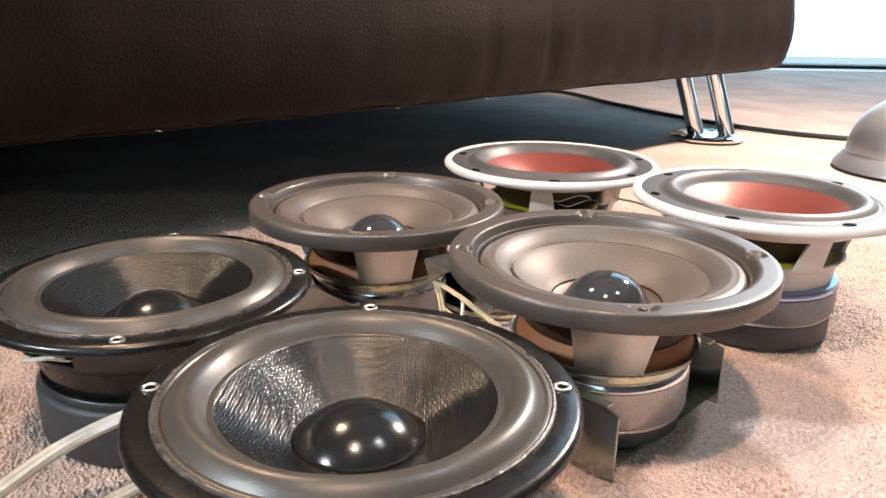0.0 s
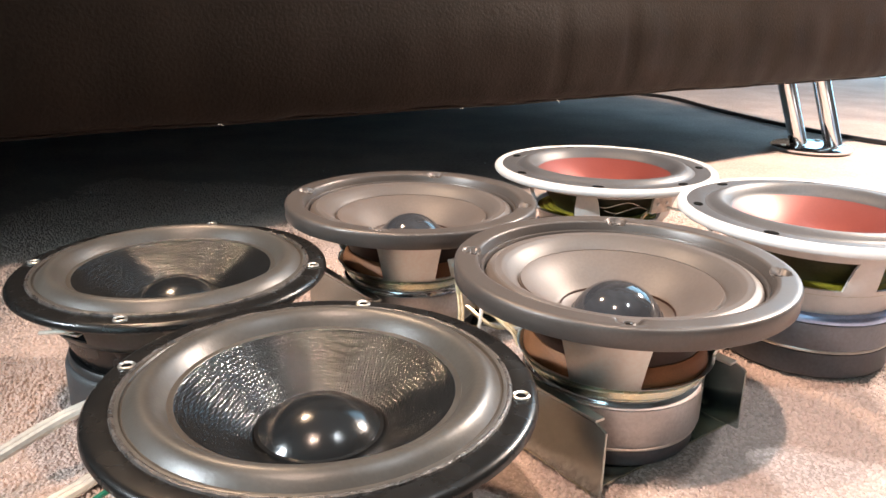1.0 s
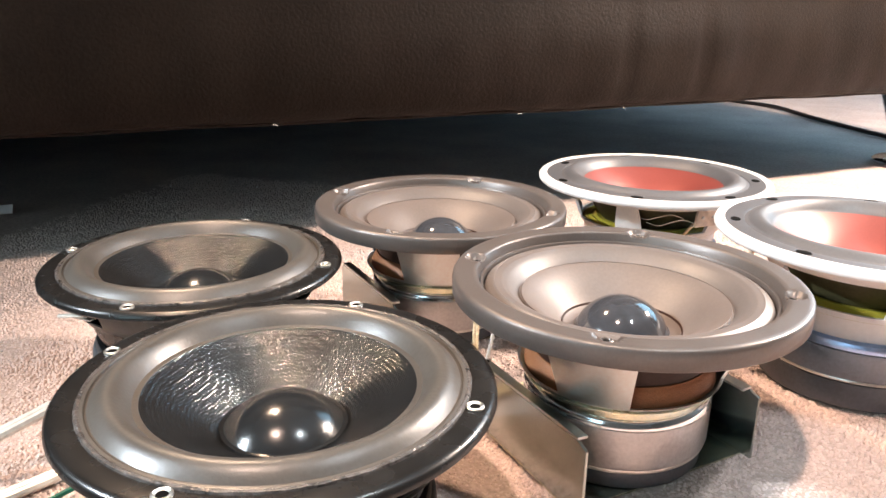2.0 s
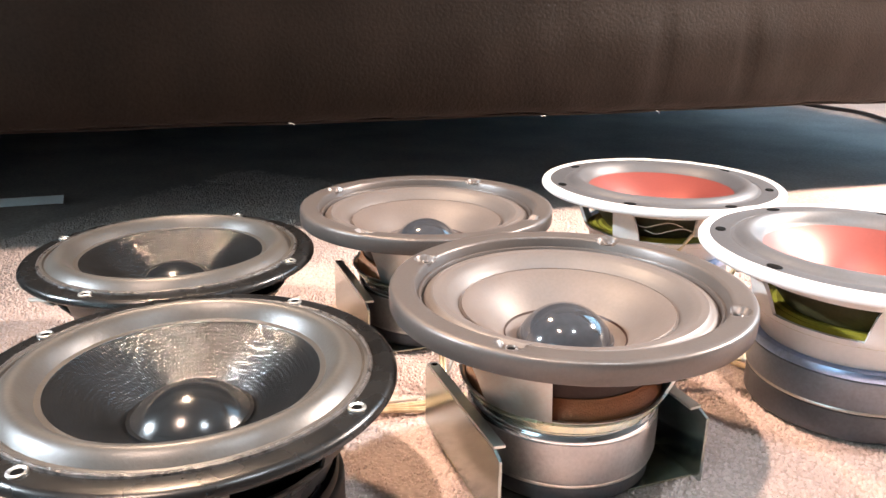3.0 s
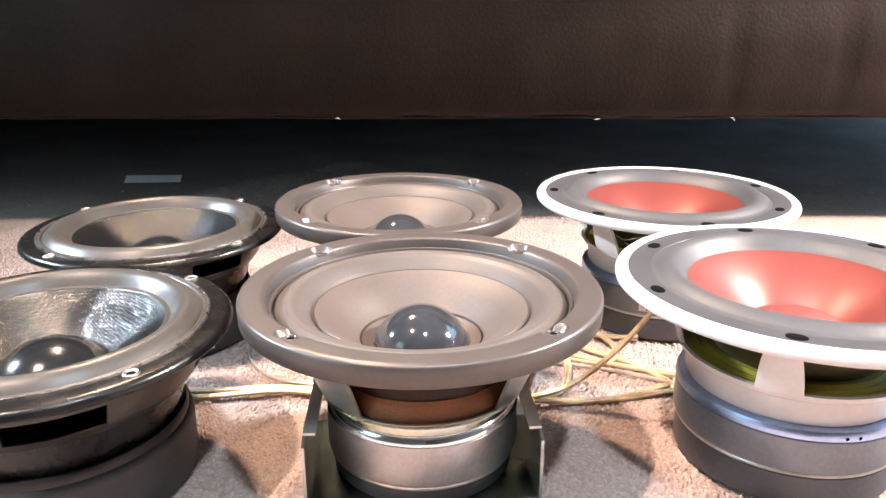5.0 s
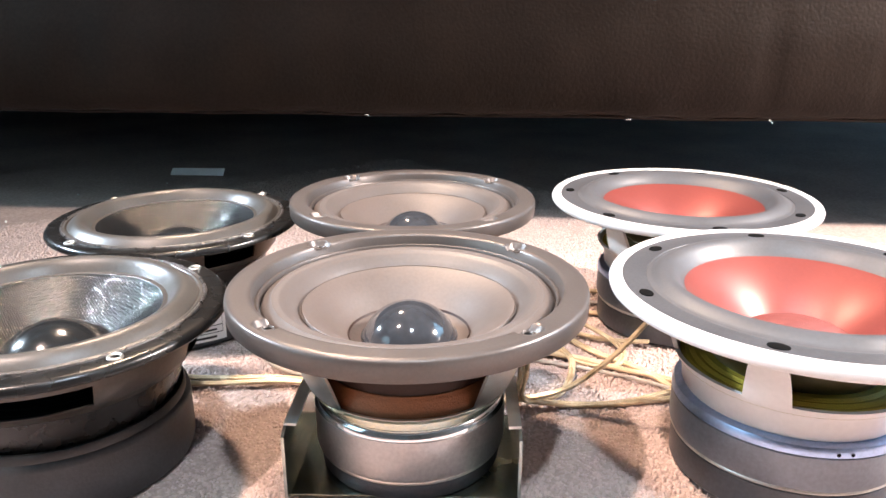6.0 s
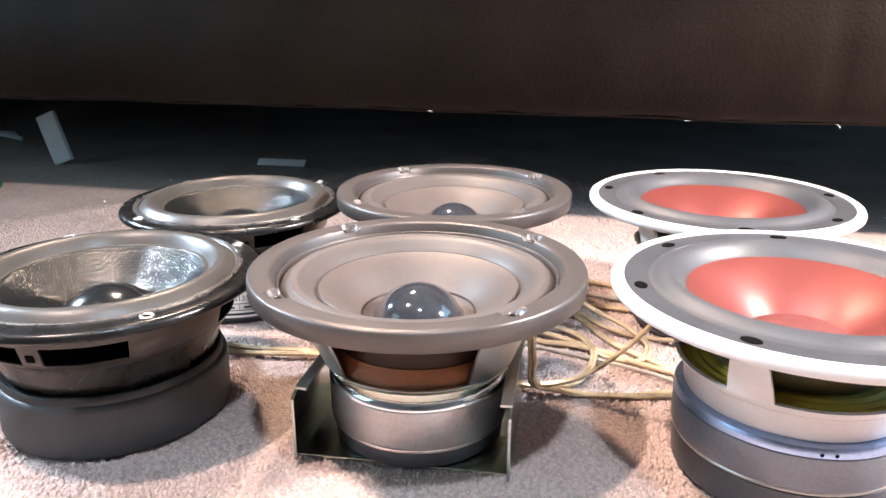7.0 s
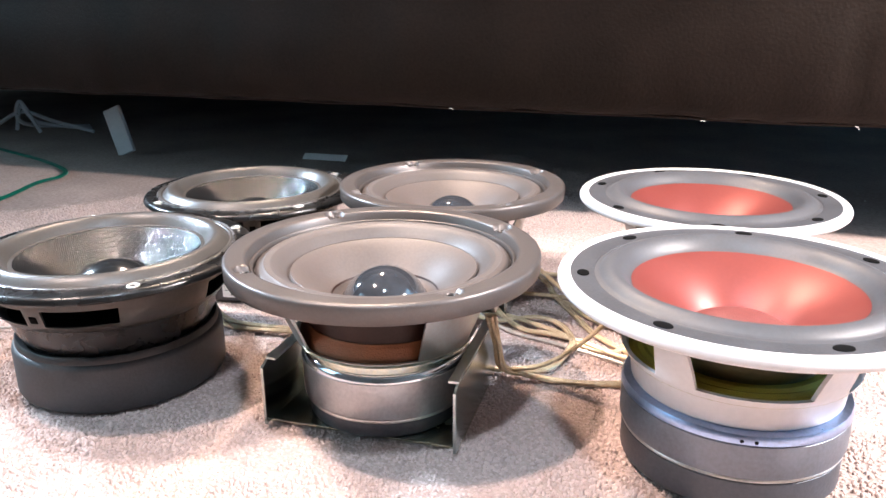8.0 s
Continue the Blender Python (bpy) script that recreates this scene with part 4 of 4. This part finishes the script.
# ---------------------------------------------------------------- small things
def dome_shade(at):
    """Silver reflector lying mouth down."""
    g = thing("lamp_shade", at, "silver metal dome lamp shade lying mouth down on the carpet", "lamp shade")
    part("rim", lathe([(0.084, 0.001), (0.087, 0.003), (0.086, 0.006), (0.079, 0.016), (0.076, 0.020), (0.0745, 0.019), (0.078, 0.014), (0.083, 0.004)], 96, True), "brushed", g)
    part("bowl", lathe([(0.0765, 0.0195)] + [(0.0745 * math.cos(a), 0.021 + 0.072 * math.sin(a)) for a in [radians(v) for v in range(0, 90, 6)]] + [(0, 0.0932)], 96), "brushed", g)
    part("neck", lathe([(0.022, 0.086), (0.022, 0.112), (0.018, 0.118), (0, 0.118)], 48), "brushed", g)
    return g


dome_shade((0.575, 0.905, 0))

adapter = part("plug_adapter", box(-0.0125, -0.003, 0.0, 0.0125, 0.003, 0.062, 0.0015, 3), "adapter")
adapter.matrix_world = pose(-0.657, 0.311, 0.001, -10, -22, 48)
tagged(adapter, "pale grey plastic slab leaning under the sofa", "adapter")
slip = part("paper_slip", box(-0.034, -0.0045, 0.0, 0.034, 0.0045, 0.0012, 0.0004), "paper")
slip.matrix_world = pose(-0.490, 0.520, 0.004, 48, -3, 30)
tagged(slip, "folded slip of white paper under the sofa", "paper")
rng = random.Random(9)
for k in range(9):
    bm = bmesh.new()
    bmesh.ops.create_icosphere(bm, subdivisions=1, radius=0.0010)
    for v in bm.verts:
        v.co *= 0.6 + 0.8 * rng.random()
    ob = part("lint", bm, "lint")
    u = rng.uniform(-0.55, 0.5)
    ob.matrix_world = SOFA.matrix_world @ Matrix.Translation((u, rng.uniform(-0.02, 0.25), 0.002))
    tagged(ob, "speck of white lint on the dark carpet", "lint", "lint specks")
for k, u in enumerate((0.0, -0.21, 0.11)):
    ob = part("lint", tube([(-0.0022, 0, 0), (0, 0.0005, 0.0006), (0.0022, 0, 0)], 0.00028, seg=5, k=3), "lint")
    ob.matrix_world = SOFA.matrix_world @ Matrix.Translation((u, -0.0025, 0.0985 + 0.001 * (k % 2))) @ pose(0, 0, 0, 0, 20 * (k % 3), 0)
    tagged(ob, "thread of white lint on the sofa's seam", "lint", "lint specks")
for k in range(3):
    cable([(-0.98 + 0.05 * k, 0.16 + 0.03 * k, 0.004), (-0.93 + 0.02 * k, 0.20, 0.030 + 0.010 * k), (-0.89, 0.24 - 0.02 * k, 0.018), (-0.85 - 0.03 * k, 0.29, 0.004)], 0.003, 0, "adapter", "pale cable bundled under the sofa", "mains_lead", "mains leads")


def magnet_label(driver, centre, span, z0, z1, r, text=""):
    """White label wrapped on a magnet, with a printed box, type number and small print as bars."""
    def patch(a0, a1, q0, q1, rr, n=14):
        bm = bmesh.new()
        rows = [[bm.verts.new((rr * math.cos(radians(a0 + (a1 - a0) * i / n)), rr * math.sin(radians(a0 + (a1 - a0) * i / n)), q)) for i in range(n + 1)] for q in (q0, q1)]
        for i in range(n):
            bm.faces.new((rows[0][i], rows[0][i + 1], rows[1][i + 1], rows[1][i]))
        return bm
    a0, a1 = centre - span / 2, centre + span / 2
    lab = part("label", patch(a0, a1, z0, z1, r + 0.0002, 40), "label", driver, "white printed label")
    h = z1 - z0

    def ink(b0, b1, q0, q1):
        part("print", patch(a0 + span * b0, a0 + span * b1, z0 + h * q0, z0 + h * q1, r + 0.0004), "ink", lab)
    for q in (0.26, 0.50, 0.92):
        ink(0.05, 0.95, q, q + 0.025)
    for b in (0.05, 0.45, 0.945):
        ink(b, b + 0.006, 0.26, 0.94 if b != 0.45 else 0.5)
    ink(0.12, 0.38, 0.34, 0.41), ink(0.52, 0.86, 0.34, 0.41), ink(0.15, 0.85, 0.09, 0.17)
    if not text:
        for k in range(9):
            ink(0.12 + 0.08 * k, 0.15 + 0.08 * k, 0.60, 0.84)
        return
    cu = bpy.data.curves.new("type_number", "FONT")
    cu.body, cu.size, cu.align_x = text, h * 0.27, "CENTER"
    cu.resolution_u = 2
    tmp = bpy.data.objects.new("type_number", cu)
    scene.collection.objects.link(tmp)
    bpy.context.view_layer.update()
    me = bpy.data.meshes.new_from_object(tmp.evaluated_get(bpy.context.evaluated_depsgraph_get()))
    scene.collection.objects.unlink(tmp)
    bpy.data.objects.remove(tmp)
    for v in me.vertices:
        a = radians(centre) + v.co.x / r
        v.co = Vector(((r + 0.0005) * math.cos(a), (r + 0.0005) * math.sin(a), z0 + h * 0.62 + v.co.y))
    me.materials.clear()
    me.materials.append(M["ink"])
    ob = new("type_number", me)
    ob.parent = lab


magnet_label(DRIVER_A, -22, 42, 0.004, 0.022, 0.0527, "DS135-8")
magnet_label(DRIVER_E, -58, 34, 0.0195, 0.0285, 0.0468)


# ---------------------------------------------------------------- lamps
SHADE = [(0.072, -0.014), (0.066, 0.012), (0.052, 0.042), (0.030, 0.062), (0.014, 0.068), (0.014, 0.066), (0.029, 0.060), (0.050, 0.041), (0.064, 0.012), (0.070, -0.014)]


def aimed(at, to):
    """Rotation that turns a lamp's -z to the target."""
    return look(at, to).to_3x3().to_4x4()


def clamp_lamp():
    """Silver reflector lamp on a bent arm, clamped to the sofa's seat edge."""
    foot = Vector((-0.46, 0.53, 0.317))
    g = thing("clamp_lamp", foot, "clamp lamp with a silver dome reflector on the sofa edge", "lamp")
    v = Vector(KEY_AT) - foot
    part("clamp", box(-0.02, -0.03, 0.0, 0.02, 0.03, 0.045, 0.006), "black_satin", g)
    part("arm", tube([(0, 0, 0.04), (-0.03, 0.02, 0.22), (0.02, -0.01, 0.42), v + Vector((-0.07, 0.02, 0.09)), v + Vector((-0.030, 0, 0.062))], 0.006, seg=12), "black_satin", g)
    sh = part("shade", lathe(SHADE, 48, True), "brushed", g, "silver dome reflector")
    sh.matrix_local = Matrix.Translation(v) @ aimed(KEY_AT, KEY_TO)
    return g


clamp_lamp()


def floor_lamp(at, label, head):
    """Heavy round base, slim pole and either a bare bulb's socket or a reading lamp's head."""
    g = thing("floor_lamp", (at[0], at[1], 0), label, "floor lamp", "floor lamps")
    part("base", lathe([(0, 0.001), (0.13, 0.001), (0.132, 0.008), (0.12, 0.016), (0.02, 0.022), (0, 0.022)], 48), "black_satin", g)
    part("pole", lathe([(0.011, 0.02), (0.011, at[2] + (0.30 if head else -0.10)), (0.015, at[2] + (0.31 if head else -0.09)), (0, at[2] + (0.315 if head else -0.085))], 20), "black_satin", g)
    return g


LAMP_FOOT = (BULB_AT[0] + 0.24, BULB_AT[1] + 0.22, BULB_AT[2])
g = floor_lamp(LAMP_FOOT, "short black floor lamp with a bare bulb on a bent arm", True)
part("arm", tube([(0, 0, BULB_AT[2] + 0.30), (-0.12, -0.11, BULB_AT[2] + 0.29), (-0.23, -0.21, BULB_AT[2] + 0.20), (-0.24, -0.22, BULB_AT[2] + 0.085)], 0.007, seg=12), "black_satin", g)
part("socket", lathe([(0, 0.060), (0.018, 0.062), (0.018, 0.090), (0, 0.092)], 20), "black_satin", g).location = (-0.24, -0.22, BULB_AT[2])


def reading_lamp(at, to, back):
    """Floor lamp whose arm reaches from the pole to a small black head at that place."""
    foot = (at[0] + back[0], at[1] + back[1], at[2])
    g = floor_lamp(foot, "black floor lamp with a small reading head", True)
    v = Vector(at) - Vector((foot[0], foot[1], 0))
    part("arm", tube([(0, 0, at[2] + 0.30), (v.x * 0.5, v.y * 0.5, at[2] + 0.26), (v.x, v.y, at[2] + 0.12)], 0.009, seg=12), "black_satin", g)
    sh = part("shade", lathe([(0.075, -0.02), (0.066, 0.03), (0.035, 0.085), (0.012, 0.10), (0.012, 0.098), (0.034, 0.082), (0.064, 0.029), (0.073, -0.02)], 48, True), "black_satin", g)
    sh.matrix_local = Matrix.Translation(v) @ aimed(at, to)


reading_lamp(FILL_AT, FILL_TO, (0.28, -0.20))
reading_lamp(SIDE_AT, SIDE_TO, (-0.25, -0.20))


def ceiling_spotlight(at, to):
    """Small white can on a plate under the ceiling, tilted to where it shines."""
    g = thing("ceiling_spotlight", (at[0], at[1], R["top"]), "small white spotlight under the ceiling", "spotlight")
    part("plate", lathe([(0, 0), (0.055, 0), (0.055, -0.010), (0.050, -0.014), (0, -0.014)], 40), "trim", g)
    part("stem", lathe([(0, -0.012), (0.008, -0.012), (0.008, -0.035), (0, -0.035)], 16), "trim", g)
    can = part("can", lathe([(0.058, -0.02), (0.058, 0.05), (0.040, 0.075), (0, 0.078), (0, 0.074), (0.038, 0.071), (0.054, 0.048), (0.054, -0.02)], 48), "trim", g)
    can.matrix_local = Matrix.Translation((0, 0, at[2] - R["top"])) @ aimed(at, to)


ceiling_spotlight(TOP_AT, TOP_TO)
